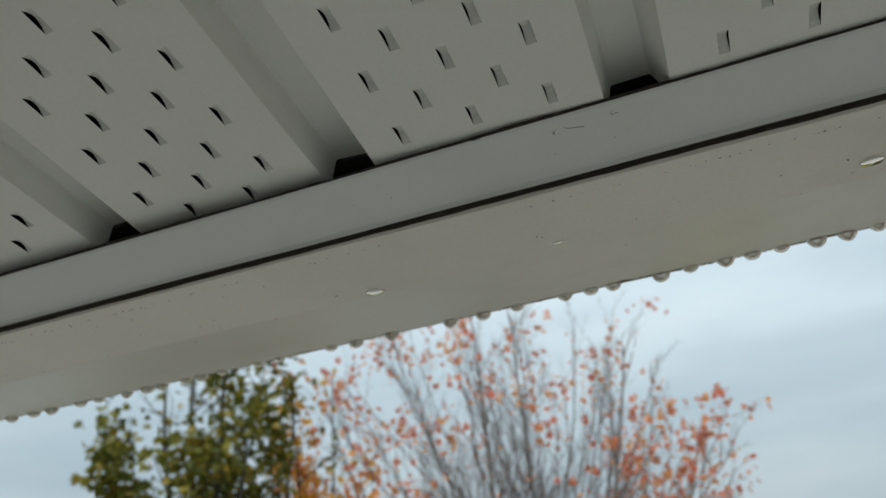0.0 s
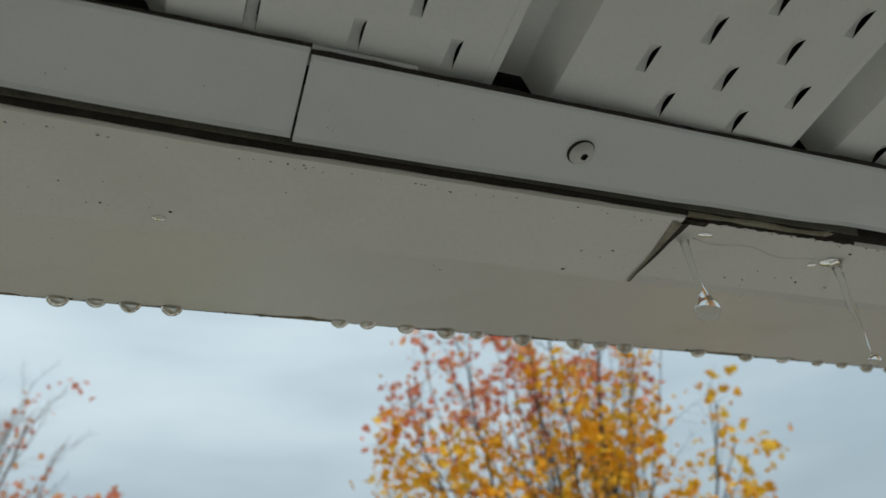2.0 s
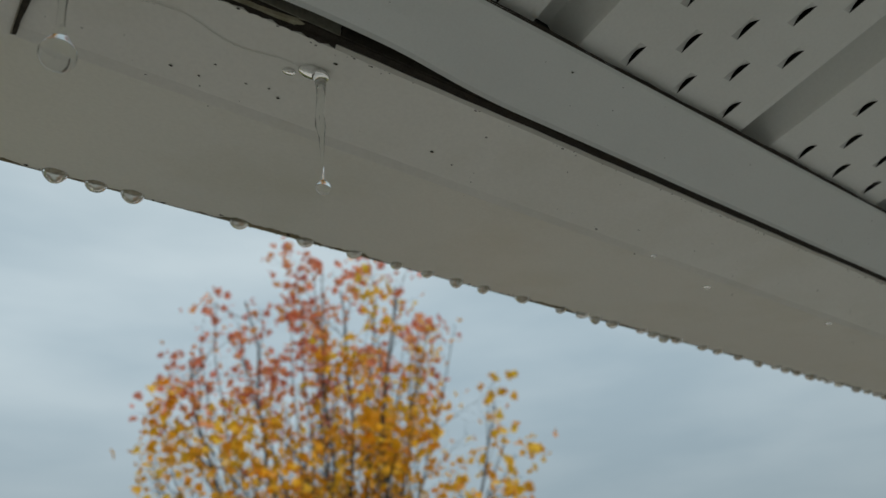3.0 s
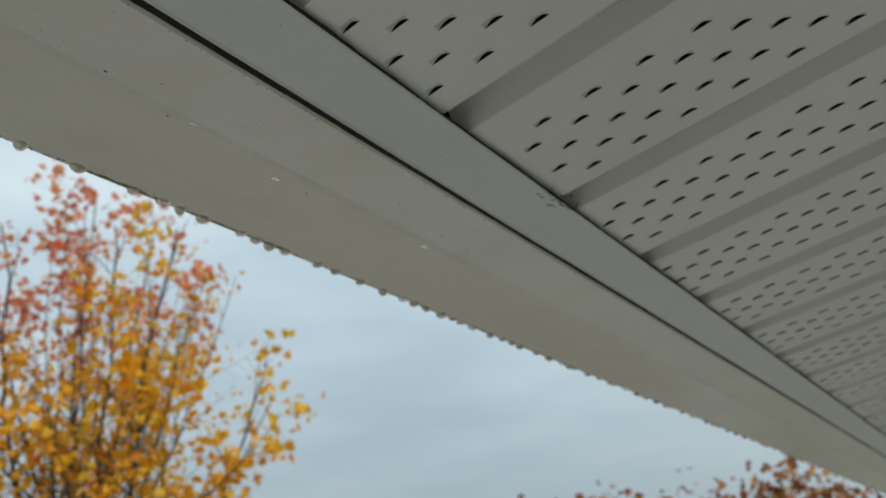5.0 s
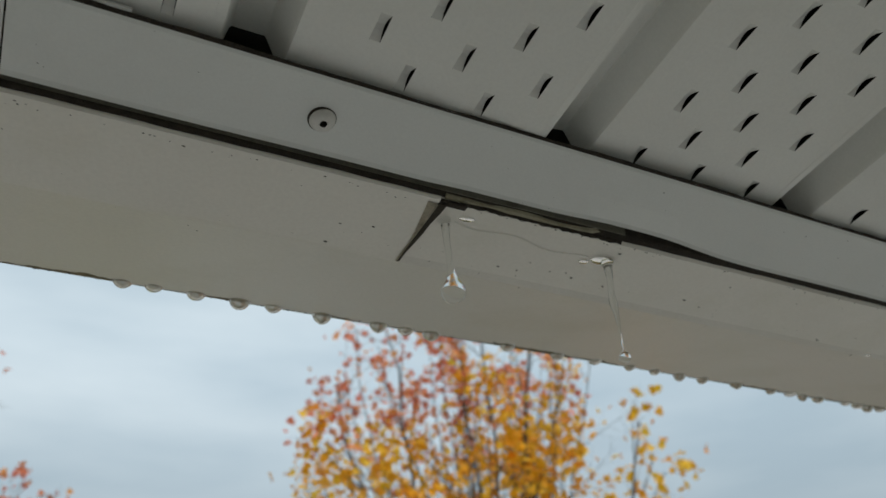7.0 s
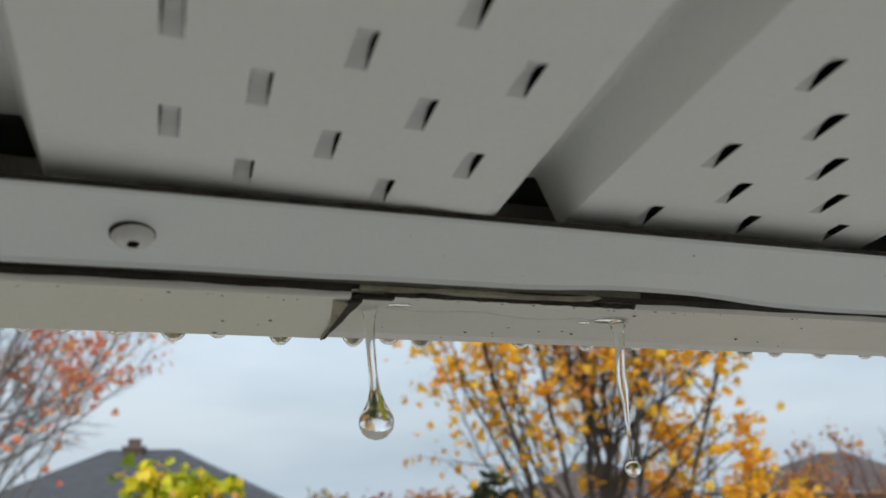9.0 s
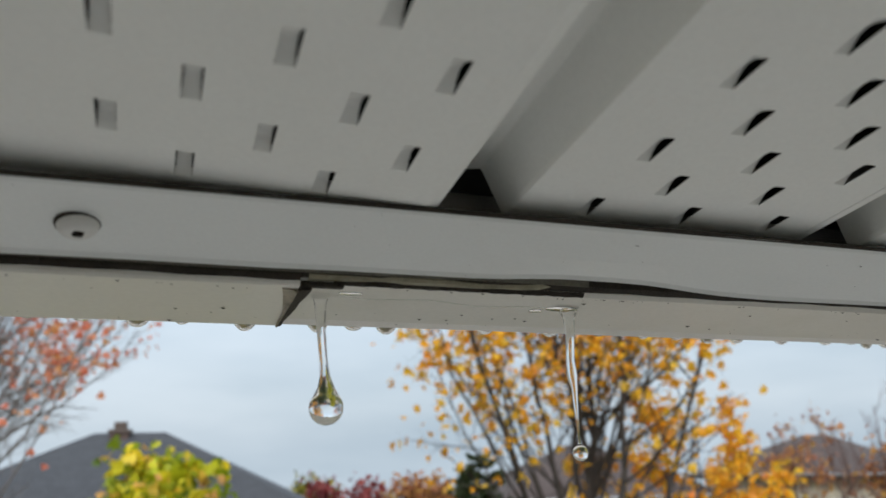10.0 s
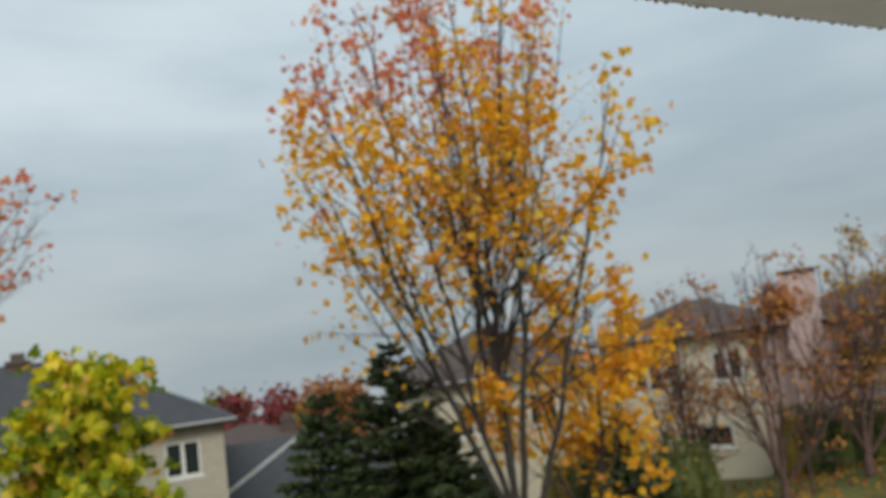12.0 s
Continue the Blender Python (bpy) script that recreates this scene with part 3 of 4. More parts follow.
for A, B in zip(rows, rows[1:]):
    for k in range(4):
        bm.faces.new((A[k], A[(k + 1) % 4], B[(k + 1) % 4], B[k]))
bm.faces.new(rows[0])
bm.faces.new(rows[-1])
part("wedge_shade", bm, M["grime_shade"], lap, "solid black wedge standing in for shade in the open lap")
# the slot's shade is a solid near-black block
part("slot_shade", boxed((NOTCH + 0.0003, 0.0303, -0.0126), (NOTCH + 0.0105, 0.0328, -0.0114), 0.0003), M["grime_shade"], lap, "solid black block standing in for shade in the open slot")
bead = thing("sealant_bead", "dirty beige sealant squeezed out along the gutter's back edge", "sealant")


def bead_offset(x, i):
    s = ease(x, NOTCH + 0.006, NOTCH + 0.02) * (1 - ease(x, 0.120, 0.135))
    return (0.0004 * math.sin(x * 190) * s, (0.0014 * math.sin(x * 60) ** 2 * 0.4 + 0.0002 * math.sin(x * 410)) * s * (0.5 if i < 3 else 0.2) + 0.0016 * ease(x, 0.112, 0.135))


sheet_part("bead", [(0.0293, -0.0094), (0.0290, -0.0101), (0.0295, -0.0109), (0.0306, -0.0112)], steps(NOTCH + 0.002, 0.135, 0.0016), 0.0005, M["sealant"], bead, offset=bead_offset)


# ---------------------------------------------------------------- water
def drop_mesh(name, w, h, deep, n=18, rings=9, point=0.0, mat=None):
    """A hanging drop: w wide along the eave, deep across it, h down; point draws its tip out."""
    verts, faces = [], []
    for r in range(rings + 1):
        a = math.pi * r / rings
        s, c = math.sin(a), math.cos(a)
        z = c * h * (0.45 if c > 0 else 1.0)
        s = s * (1 - point * max(0, -c) * 0.5)
        for i in range(n):
            b = 2 * math.pi * i / n
            verts.append((w * 0.5 * s * math.cos(b), deep * 0.5 * s * math.sin(b), z))
    for r in range(rings):
        for i in range(n):
            j = (i + 1) % n
            faces.append((r * n + i, r * n + j, (r + 1) * n + j, (r + 1) * n + i))
    return mesh_of(name, verts, faces, mat or M["water"], smooth=True)


rng = random.Random(11)
hung = [(0.023, 2.9), (0.06, 3), (0.087, 2.9), (0.101, 2), (0.114, 2.8), (0.038, 1.8), (0.005, 1.8), (-0.012, 1.5), (-0.024, 1.8), (0.156, 2), (0.186, 2),
        (0.21, 1.4), (-0.13, 2.2), (-0.117, 1.8), (-0.105, 2.6), (-0.09, 2.4), (-0.384, 2.6), (-0.371, 2.8), (-0.353, 2.6), (-0.314, 2.2), (-0.284, 1.6),
        (-0.254, 2.8), (-0.204, 2.4), (-0.178, 1.8), (-0.155, 1.4), (-0.458, 2.9), (-0.445, 2.8), (-0.419, 2.9), (-0.404, 2.8), (-0.432, 2), (-0.528, 2.8),
        (-0.514, 2), (-0.498, 2.8), (-0.486, 2.2), (-0.473, 1.8), (-0.636, 2.8), (-0.618, 2.6), (-0.6, 2), (-0.575, 2.2), (-0.562, 2), (-0.551, 2.2),
        (-0.669, 2.8), (-0.69, 2.6), (-0.705, 1.8)]      # along the eave, and how far each hangs in mm
known = [(x, 3.4 + 0.75 * h, h) for x, h in hung]
x = -1.1
while x < -0.72:
    known.append((x, rng.uniform(3.8, 5.8), rng.uniform(1.6, 2.8)))
    x += rng.uniform(0.010, 0.024)
x = 0.232
while x < 2.3:
    known.append((x, rng.uniform(3.4, 5.4), rng.choice((1.3, 1.8, 2.2, 2.7))))
    x += rng.uniform(0.009, 0.028) * (1.0 if x < 1 else 1.7)
drop_meshes = [drop_mesh("water_drop", 1, 1, 1, point=p, mat=M["edge_water"]) for p in (0.15, 0.35, 0.6)]
for i, (x, w, h) in enumerate(known):
    ob = new("water_drop", drop_meshes[i % 3])
    ob.location = (x, 0.1480 + rng.uniform(-0.0006, 0.0004), -0.0010)
    ob.scale = (w * 1.62 / 1000, rng.uniform(7.0, 8.4) / 1000, h * 1.45 / 1000)
    tagged(ob, "cloudy raindrop hanging from the gutter's edge" if h > 2.4 else "low cloudy raindrop clinging to the gutter's edge", "water drop", "drops along the gutter edge")

# flat beads clinging under the gutter
flat = drop_mesh("water_bead", 1, 1, 1, n=22, rings=8)
for x, y, w, d, h in ((-0.640, 0.064, 8, 6, 1.2), (-0.449, 0.057, 8, 6, 0.7), (-0.236, 0.040, 8, 5, 0.9), (-0.156, 0.057, 7, 6, 1.3), (-0.168, 0.044, 5, 3, 0.6), (-0.143, 0.046, 4, 3, 0.6),
                      (-0.165, 0.050, 4, 2, 0.5), (-0.098, 0.062, 4, 2.5, 0.7), (0.0735, 0.037, 6, 3, 0.4), (0.133, 0.042, 9, 6, 0.6), (0.127, 0.045, 4, 3, 0.4), (-0.56, 0.06, 5, 2, 0.5),
                      (0.31, 0.066, 4, 2, 0.5), (0.36, 0.075, 5, 3, 0.6), (0.46, 0.07, 5, 3, 0.6), (-0.29, 0.065, 4, 2, 0.5), (-0.30, 0.05, 6, 3, 0.5)):
    ob = new("water_bead", flat)
    right = x > NOTCH
    z = -0.0131 - (y - 0.0308) * 0.088 if not right else -0.0120 - (y - 0.0314) * 0.083
    if y > 0.067:
        z = -0.0159 + (y - 0.067) * 0.184
    ob.location = (x, y, z)
    ob.scale = (w / 1000, d / 1000, h / 1000)
    tagged(ob, "flat clear water bead clinging under the gutter", "water drop", "beads under the gutter")


def lathe(name, x, y, rows, label, n=16):
    """A hanging strand of water: rows of (down, radius, sideways)."""
    verts, faces = [], []
    for z, r, s in rows:
        for i in range(n):
            b = 2 * math.pi * i / n
            verts.append((x + s + r * math.cos(b), y + r * math.sin(b), z))
    for k in range(len(rows) - 1):
        for i in range(n):
            j = (i + 1) % n
            faces.append((k * n + j, k * n + i, (k + 1) * n + i, (k + 1) * n + j))
    ob = new(name, mesh_of(name, verts, faces, M["water"], smooth=True))
    ob.data.polygons.foreach_set("use_smooth", [True] * len(ob.data.polygons))
    return tagged(ob, label, "water", "water leaking from the lap joint")


rows = [(-0.0118, 0.0024, 0), (-0.0128, 0.0022, 0), (-0.0142, 0.0016, 0), (-0.0165, 0.0013, 0), (-0.021, 0.0011, 0.0003), (-0.026, 0.0010, 0.0009), (-0.0295, 0.0012, 0.0014), (-0.0315, 0.0020, 0.0017)]
for i in range(12):
    a = math.pi * (0.28 + 0.72 * i / 11)
    rows.append((-0.0362 + 0.0040 * math.cos(a), max(0.00005, 0.0041 * math.sin(a)), 0.0018))
lathe("hanging_drip", 0.0668, 0.040, [(z if z > -0.02 else -0.02 + (z + 0.02) * 1.25 if z > -0.031 else z - 0.0032, rad, off) for z, rad, off in rows], "clear pear-shaped drip hanging from the gutter lap")
rows = [(-0.0125, 0.0030, 0), (-0.0138, 0.0024, 0), (-0.0155, 0.0016, 0), (-0.019, 0.0012, 0.0001), (-0.0235, 0.0012, -0.0003), (-0.0265, 0.0015, 0.0), (-0.0285, 0.0009, 0.0004), (-0.033, 0.0005, 0.0006), (-0.0385, 0.0003, 0.0009)]
for i in range(10):
    a = math.pi * (0.12 + 0.88 * i / 9)
    rows.append((-0.0408 + 0.0021 * math.cos(a), max(0.00005, 0.0021 * math.sin(a)), 0.0010))
lathe("water_strand", 0.1355, 0.042, [(z if z > -0.016 else -0.016 + (z + 0.016) * (1.45 if z > -0.0387 else 1.0) - (0.0 if z > -0.0387 else 0.0102), rad, off) for z, rad, off in rows], "thin clear strand of water running down from the gutter")

# ---------------------------------------------------------------- dirt, thread
bm = bmesh.new()
rng = random.Random(3)


def speck(x, y, z, s):
    n = 5
    a0 = rng.random() * 6
    ring = [bm.verts.new((x + s * rng.uniform(0.6, 1.6) * math.cos(a0 + i * 6.283 / n), y + s * rng.uniform(0.4, 0.8) * math.sin(a0 + i * 6.283 / n), z)) for i in range(n)]
    tip = bm.verts.new((x, y, z - s * 0.5))
    for i in range(n):
        bm.faces.new((ring[i], ring[(i + 1) % n], tip))


def under_gutter(x, y):
    if y < 0.066:
        return (-0.0120 - (y - 0.0314) * 0.083) if x > NOTCH else (-0.0131 - (y - 0.0308) * 0.088)
    return -0.0159 + (y - 0.067) * 0.184


for _ in range(240):
    x = rng.uniform(-0.9, 0.9)
    y = rng.choice((rng.gauss(0.058, 0.006), rng.gauss(0.060, 0.004), rng.uniform(0.034, 0.09)))
    y = min(max(y, 0.033), 0.14)
    speck(x, y, under_gutter(x, y) - 0.0001, abs(rng.gauss(0, 0.00022)) + 0.00012)
for x, y, s in ((0.129, 0.056, 0.0007), (0.137, 0.036, 0.0007), (0.098, 0.0585, 0.0006), (0.106, 0.0585, 0.0005), (0.045, 0.050, 0.0006), (0.034, 0.052, 0.0005), (-0.31, 0.05, 0.0006), (-0.457, 0.052, 0.0006)):
    speck(x, y, under_gutter(x, y) - 0.0001, s)
for _ in range(900):      # grime along the edges of gap and drip edge
    x = rng.uniform(-0.9, 1.1)
    if rng.random() < 0.45:
        y = 0.0312 + abs(rng.gauss(0, 0.0009))
        speck(x, y, under_gutter(x, y) - 0.0001, rng.uniform(0.00015, 0.0005))
    else:
        y = 0.1496 - abs(rng.gauss(0, 0.0014))
        speck(x, y, under_gutter(x, y) - 0.0001, rng.uniform(0.0003, 0.0010))
for _ in range(110):
    x, y = rng.uniform(-0.7, 0.6), rng.uniform(0.002, 0.026)
    speck(x, y, -0.0006 - 0.325 * y - (0.0012 if x > JOINT else 0), abs(rng.gauss(0, 0.00013)) + 0.00008)
me = bpy.data.meshes.new("dirt_specks")
bm.to_mesh(me)
bm.free()
me.materials.append(M["grime_shade"])
tagged(new("dirt_specks", me), "dark specks of dirt stuck under the gutter and trim", "dirt", kind="stuff")

edge_grime = thing("edge_grime", "patchy brown-green grime along the gutter's drip edge", "dirt")


def grime_edge(x, i):
    w = 0.0046 * noise.noise((x * 34, 0.3, 0)) + 0.0034 * noise.noise((x * 120, 4.1, 0)) + 0.0010 * noise.noise((x * 700, 1.7, 0)) + 0.0007
    w = max(0.0, w)
    return (-w, -0.184 * w) if i == 0 else (-0.5 * w, -0.092 * w) if i == 1 else (0.0, 0.0)


sheet_part("crust", [(0.1490, -0.00095), (0.1492, -0.00092), (0.1495, -0.00085)], steps(-1.0, 1.4, 0.0012), 0.0001, M["algae"], edge_grime, offset=grime_edge)

cu = bpy.data.curves.new("thread", "CURVE")
cu.dimensions, cu.bevel_depth, cu.bevel_resolution = "3D", 0.00009, 2
sp = cu.splines.new("NURBS")
tp = [(-0.218, 0.0280), (-0.212, 0.0232), (-0.205, 0.0210), (-0.199, 0.0210), (-0.194, 0.0165), (-0.187, 0.0110), (-0.180, 0.0088), (-0.173, 0.0090), (-0.166, 0.0068)]
sp.points.add(len(tp) - 1)
for p, (x, y) in zip(sp.points, tp):
    p.co = (x + 0.004, y, -0.0012 - 0.30 * y, 1)
sp.use_endpoint_u, sp.order_u = True, 4
cu.materials.append(M["thread"])
tagged(new("spider_thread", cu), "fine dark thread stuck across the trim strip", "thread")


def fine_curve(name, places, thick, mat, label, category):
    data = bpy.data.curves.new(name, "CURVE")
    data.dimensions, data.bevel_depth, data.bevel_resolution = "3D", thick, 2
    for pts in places:
        line = data.splines.new("NURBS")
        line.points.add(len(pts) - 1)
        for p, c in zip(line.points, pts):
            p.co = (*c, 1)
        line.use_endpoint_u, line.order_u = True, 3
    data.materials.append(mat)
    return tagged(new(name, data), label, category)


# a wet line where the water creeps from one drip to the other
fine_curve("water_film", [[(0.0705 + 0.0065 * k, 0.0395 + 0.0016 * math.sin(k * 1.3) + 0.0004 * k, under_gutter(0.1, 0.0395 + 0.0016 * math.sin(k * 1.3) + 0.0004 * k) - 0.0001) for k in range(11)]],
           0.00016, M["water"], "thin clear line of water creeping under the gutter", "water")
# wisps of cobweb caught on the trim's edge
rng = random.Random(17)
for cx, n in ((0.487, 16), (-0.575, 9), (-0.548, 6)):
    wisps = []
    for _ in range(n):
        x, y = cx + rng.gauss(0, 0.009), rng.uniform(-0.003, 0.006)
        pts = []
        for k in range(4):
            pts.append((x, y, 0.0022 - 0.16 * y if y < 0 else -0.0006 - 0.33 * y - (0.0011 if x > JOINT else 0.0)))
            x, y = x + rng.gauss(0, 0.0022), y + rng.gauss(0, 0.0012)
        wisps.append(pts)
    fine_curve("cobweb_wisp", wisps, 0.00014, M["grime_shade"], "dark wisp of cobweb caught on the trim edge", "cobweb")

# ---------------------------------------------------------------- ground
EYE = Vector((-0.2, -0.4, -0.33))


def spot(az, dist, z=GROUND):
    """A place by its bearing from the eave, and its distance."""
    a = radians(az)
    return Vector((EYE.x + dist * math.sin(a), EYE.y + dist * math.cos(a), z))


def ground_z(x, y):
    """Level round the gardens, then the land falls away."""
    far = max(0.0, math.hypot(x, y) - 34.0)
    bank = math.exp(-((x - 20.0) / 5.0) ** 2 - ((y - 12.5) / 4.0) ** 2)
    return GROUND - 0.105 * far + 0.1 * noise.noise((x * 0.12, y * 0.12, 0)) + 1.3 * bank


verts, faces = [], []
ext = [-900, -300, -120] + [-70 + i * 3.0 for i in range(48)] + [120, 300, 900]
for y in ext:
    for x in ext:
        verts.append((x, y + 20, ground_z(x, y + 20)))
w = len(ext)
for j in range(w - 1):
    for i in range(w - 1):
        faces.append((j * w + i, j * w + i + 1, (j + 1) * w + i + 1, (j + 1) * w + i))
tagged(new("ground", mesh_of("ground", verts, faces, M["lawn"], smooth=True)), "wet autumn lawn scattered with fallen leaves", "lawn", kind="structure")


# ---------------------------------------------------------------- trees
class Plant:
    """Collects tapered limbs and leaf places of one tree."""

    def __init__(self, seed):
        self.rng = random.Random(seed)
        self.v, self.f = [], []
        self.tips = []

    def limb(self, pts, r0, r1, sides):
        base = len(self.v)
        n = len(pts)
        for k, p in enumerate(pts):
            d = (pts[min(k + 1, n - 1)] - pts[max(k - 1, 0)]).normalized()
            a = d.orthogonal().normalized()
            b = d.cross(a)
            r = r0 + (r1 - r0) * k / (n - 1)
            for i in range(sides):
                t = 2 * math.pi * i / sides
                self.v.append(p + (a * math.cos(t) + b * math.sin(t)) * r)
        for k in range(n - 1):
            for i in range(sides):
                j = (i + 1) % sides
                self.f.append((base + k * sides + i, base + k * sides + j, base + (k + 1) * sides + j, base + (k + 1) * sides + i))

    def path(self, p, d, length, n, wander, up):
        pts = [p.copy()]
        d = d.normalized()
        for _ in range(n):
            g = self.rng.gauss
            d = (d + Vector((g(0, wander), g(0, wander), g(0, wander) + up))).normalized()
            p = p + d * (length / n)
            pts.append(p.copy())
        return pts, d

    def grow(self, p, d, length, r, level, opt, given=None):
        n = max(3, int(length / opt["step"]))
        pts, _ = (given, None) if given else self.path(p, d, length, n, opt["wander"], opt["up"] * (1 if level == 0 else 0.7))
        n = len(pts) - 1
        sides = (6, 4, 3, 3)[min(level, 3)]
        self.limb(pts, r, r * (0.25 if level else 0.22), sides)
        if level >= opt["levels"]:
            for q in pts[1:]:
                self.tips.append((q, level))
            return
        kids = opt["kids"][level]
        for k in range(kids):
            t = opt["start"][level] + (1 - opt["start"][level]) * (k + self.rng.random() * 0.8) / kids
            t = min(t, 0.99)
            i = min(int(t * n), n - 1)
            q = pts[i].lerp(pts[i + 1], t * n - i)
            along = (pts[i + 1] - pts[i]).normalized()
            side = along.orthogonal().normalized()
            side.rotate(Matrix.Rotation(self.rng.uniform(0, 6.283), 3, along))
            ang = radians(self.rng.uniform(*opt["angle"]))
            nd = along * math.cos(ang) + side * math.sin(ang)
            ln = length * opt["ratio"][level] * (1.05 - 0.65 * t) * self.rng.uniform(0.7, 1.25)
            self.grow(q, nd, ln, max(r * (1 - 0.75 * t) * 0.55, opt["twig"]), level + 1, opt)
        self.tips.append((pts[-1], level))

    def trunk(self, mat, parent, name="trunk"):
        ob = new(name, mesh_of(name, self.v, self.f, mat, smooth=True))
        ob.parent = parent
        return ob


LOBES = [(0.36, -0.34), (0.56, -0.02), (0.26, 0.04), (0.44, 0.36), (0.14, 0.28)]      # half a maple leaf: across, along


def leaves(rng, places, size, spread, per, mat, parent, name="crown", droop=0.3, label=""):
    """Folded leaf blades in loose tufts round the twig ends."""
    v, f = [], []
    for p in places:
        k = per if isinstance(per, int) else (int(per) + (rng.random() < per % 1))
        for _ in range(k):
            c = p + Vector((rng.gauss(0, spread), rng.gauss(0, spread), rng.gauss(0, spread)))
            s = size * rng.uniform(0.6, 1.3)
            u = Vector((rng.gauss(0, 1), rng.gauss(0, 1), rng.gauss(0, 0.6) - droop)).normalized()
            w = u.orthogonal().normalized()
            w.rotate(Matrix.Rotation(rng.uniform(0, 6.283), 3, u))
            nrm = u.cross(w)
            i = len(v)
            v.extend((c - u * s * 0.42, c + u * s * 0.6))
            for side in (1, -1):
                v.extend(c + (w * (side * a) + u * b + nrm * (0.4 * a)) * s for a, b in LOBES)
            f.append((i, i + 2, i + 3, i + 4, i + 5, i + 6, i + 1))
            f.append((i, i + 1, i + 11, i + 10, i + 9, i + 8, i + 7))
    ob = new(name, mesh_of(name, v, f, mat))
    ob.parent = parent
    if label:
        tagged(ob, label)
    return ob


def vase_tree(name, label, seed, at, fork, top, radius, stems, opt, bark, r0):
    """A trunk that forks low into many stems, which rise to a domed crown."""
    tree = thing(name, label, "tree", at=at)
    pl = Plant(seed)
    rng = pl.rng
    pts, d = pl.path(Vector((0, 0, -0.1)), Vector((0.02, 0, 1)), fork, 6, 0.05, 0.1)
    pl.limb(pts, r0, r0 * 0.8, 8)
    dome = opt.get("dome", 0.8)
    mains, main = [], opt.get("mains", 6)
    for i in range(stems):
        a = i * 2.39996 + rng.uniform(-0.2, 0.2)
        lean = 0.95 * (((i * 7) % stems + 0.5) / stems) ** 0.5
        out = radius * lean * rng.uniform(0.9, 1.0)
        rise = (top - fork) * math.sqrt(max(0.12, 1 - dome * lean ** opt.get("bulge", 2))) * rng.uniform(0.92, 1.03)
        end = Vector((math.cos(a) * out, math.sin(a) * out, fork + rise)) + Vector(opt.get("sway", (0, 0, 0))) * (rise / (top - fork)) ** 2
        if i < main:
            start = pts[-1 - (i % 3)]
            thick = r0 * rng.uniform(0.36, 0.5)
        else:
            host = min(mains, key=lambda m: (m[len(m) // 2] - end).length + rng.uniform(0, 0.8))
            start = host[int(len(host) * rng.uniform(0.2, 0.58))]
            thick = r0 * rng.uniform(0.13, 0.21)
        ctrl = start.lerp(end, 0.45) + Vector((math.cos(a) * out * 0.14, math.sin(a) * out * 0.14, -0.06 * rise))
        n = max(5, int((end - start).length / opt["step"]))
        stem, drift = [], Vector((0, 0, 0))
        for k in range(n + 1):
            t = k / n
            drift += Vector((rng.gauss(0, 0.035), rng.gauss(0, 0.035), 0))
            stem.append(start * (1 - t) ** 2 + ctrl * (2 * t * (1 - t)) + end * t * t + drift * min(1, t * 3))
        if i < main:
            mains.append(stem)
        pl.grow(start, end - start, (end - start).length, thick, 0, opt, stem)
    pl.trunk(bark, tree)
    return tree, pl


# the large golden maple
p = spot(30.7, 15.0)
opt = dict(step=0.4, wander=0.09, up=0.05, levels=2, kids=(12, 5), start=(0.25, 0.2), angle=(28, 62), ratio=(0.27, 0.5), twig=0.003, dome=0.80, bulge=3.4, sway=(-0.35, 0.2, 0))
gold, pl = vase_tree("maple_tree", "tall maple with gold leaves turning coral at the top", 21, p, 2.8, 13.0, 3.95, 44, opt, M["bark"], 0.17)
rng = pl.rng
hi, lo = [], []
for q, l in pl.tips:
    side = q.x * 0.86 - q.y * 0.51
    limit = 10.9 + 2.2 * noise.noise(q * 0.7) + 0.45 * min(side, 1.5)
    (hi if q.z > limit else lo).append(q)
airy = [q for q in lo if q.z > 3.6 and noise.noise(q * 1.2) > -0.16 and rng.random() < min(1.0, 0.15 + (q.z - 3.6) / 6.0)]
leaves(rng, airy, 0.155, 0.14, 1.06, M["leaf_gold"], gold)
leaves(rng, [q for q in hi if noise.noise(q * 1.2) > -0.3], 0.15, 0.13, 0.85, M["leaf_coral"], gold, name="upper_crown", label="coral leaves at the top")

# an orange maple behind it, its foliage hanging low
p = spot(36.2, 16.0)
opt = dict(step=0.4, wander=0.09, up=0.0, levels=2, kids=(11, 5), start=(0.2, 0.2), angle=(30, 65), ratio=(0.26, 0.5), twig=0.005, dome=0.85, mains=4)
orange2, pl = vase_tree("small_maple", "smaller maple with low gold and orange foliage", 77, p, 1.5, 7.3, 2.5, 16, opt, M["bark"], 0.11)
leaves(pl.rng, [q for q, l in pl.tips if q.z > 1.2 and noise.noise(q * 1.3) > -0.08], 0.155, 0.13, 1.5, M["leaf_gold"], orange2)

# the nearly bare maple
p = spot(-16.3, 16.5)
opt = dict(step=0.5, wander=0.07, up=0.05, levels=2, kids=(16, 8), start=(0.2, 0.15), angle=(18, 48), ratio=(0.28, 0.5), twig=0.0032, dome=0.72)
bare, pl = vase_tree("maple_tree", "nearly bare grey maple with a few coral leaves", 8, p, 2.8, 12.7, 5.7, 61, opt, M["bark_grey"], 0.18)
rng = pl.rng
ends = [q for q, l in pl.tips if q.z > 3.6 and noise.noise(q * 0.9) > 0.08 and math.hypot(q.x, q.y) + 0.5 * q.z > 6.9]
leaves(rng, [q for q in ends if rng.random() < 0.2], 0.13, 0.15, 2, M["leaf_coral"], bare)

# olive-green tree
p = spot(-37.0, 14.0)
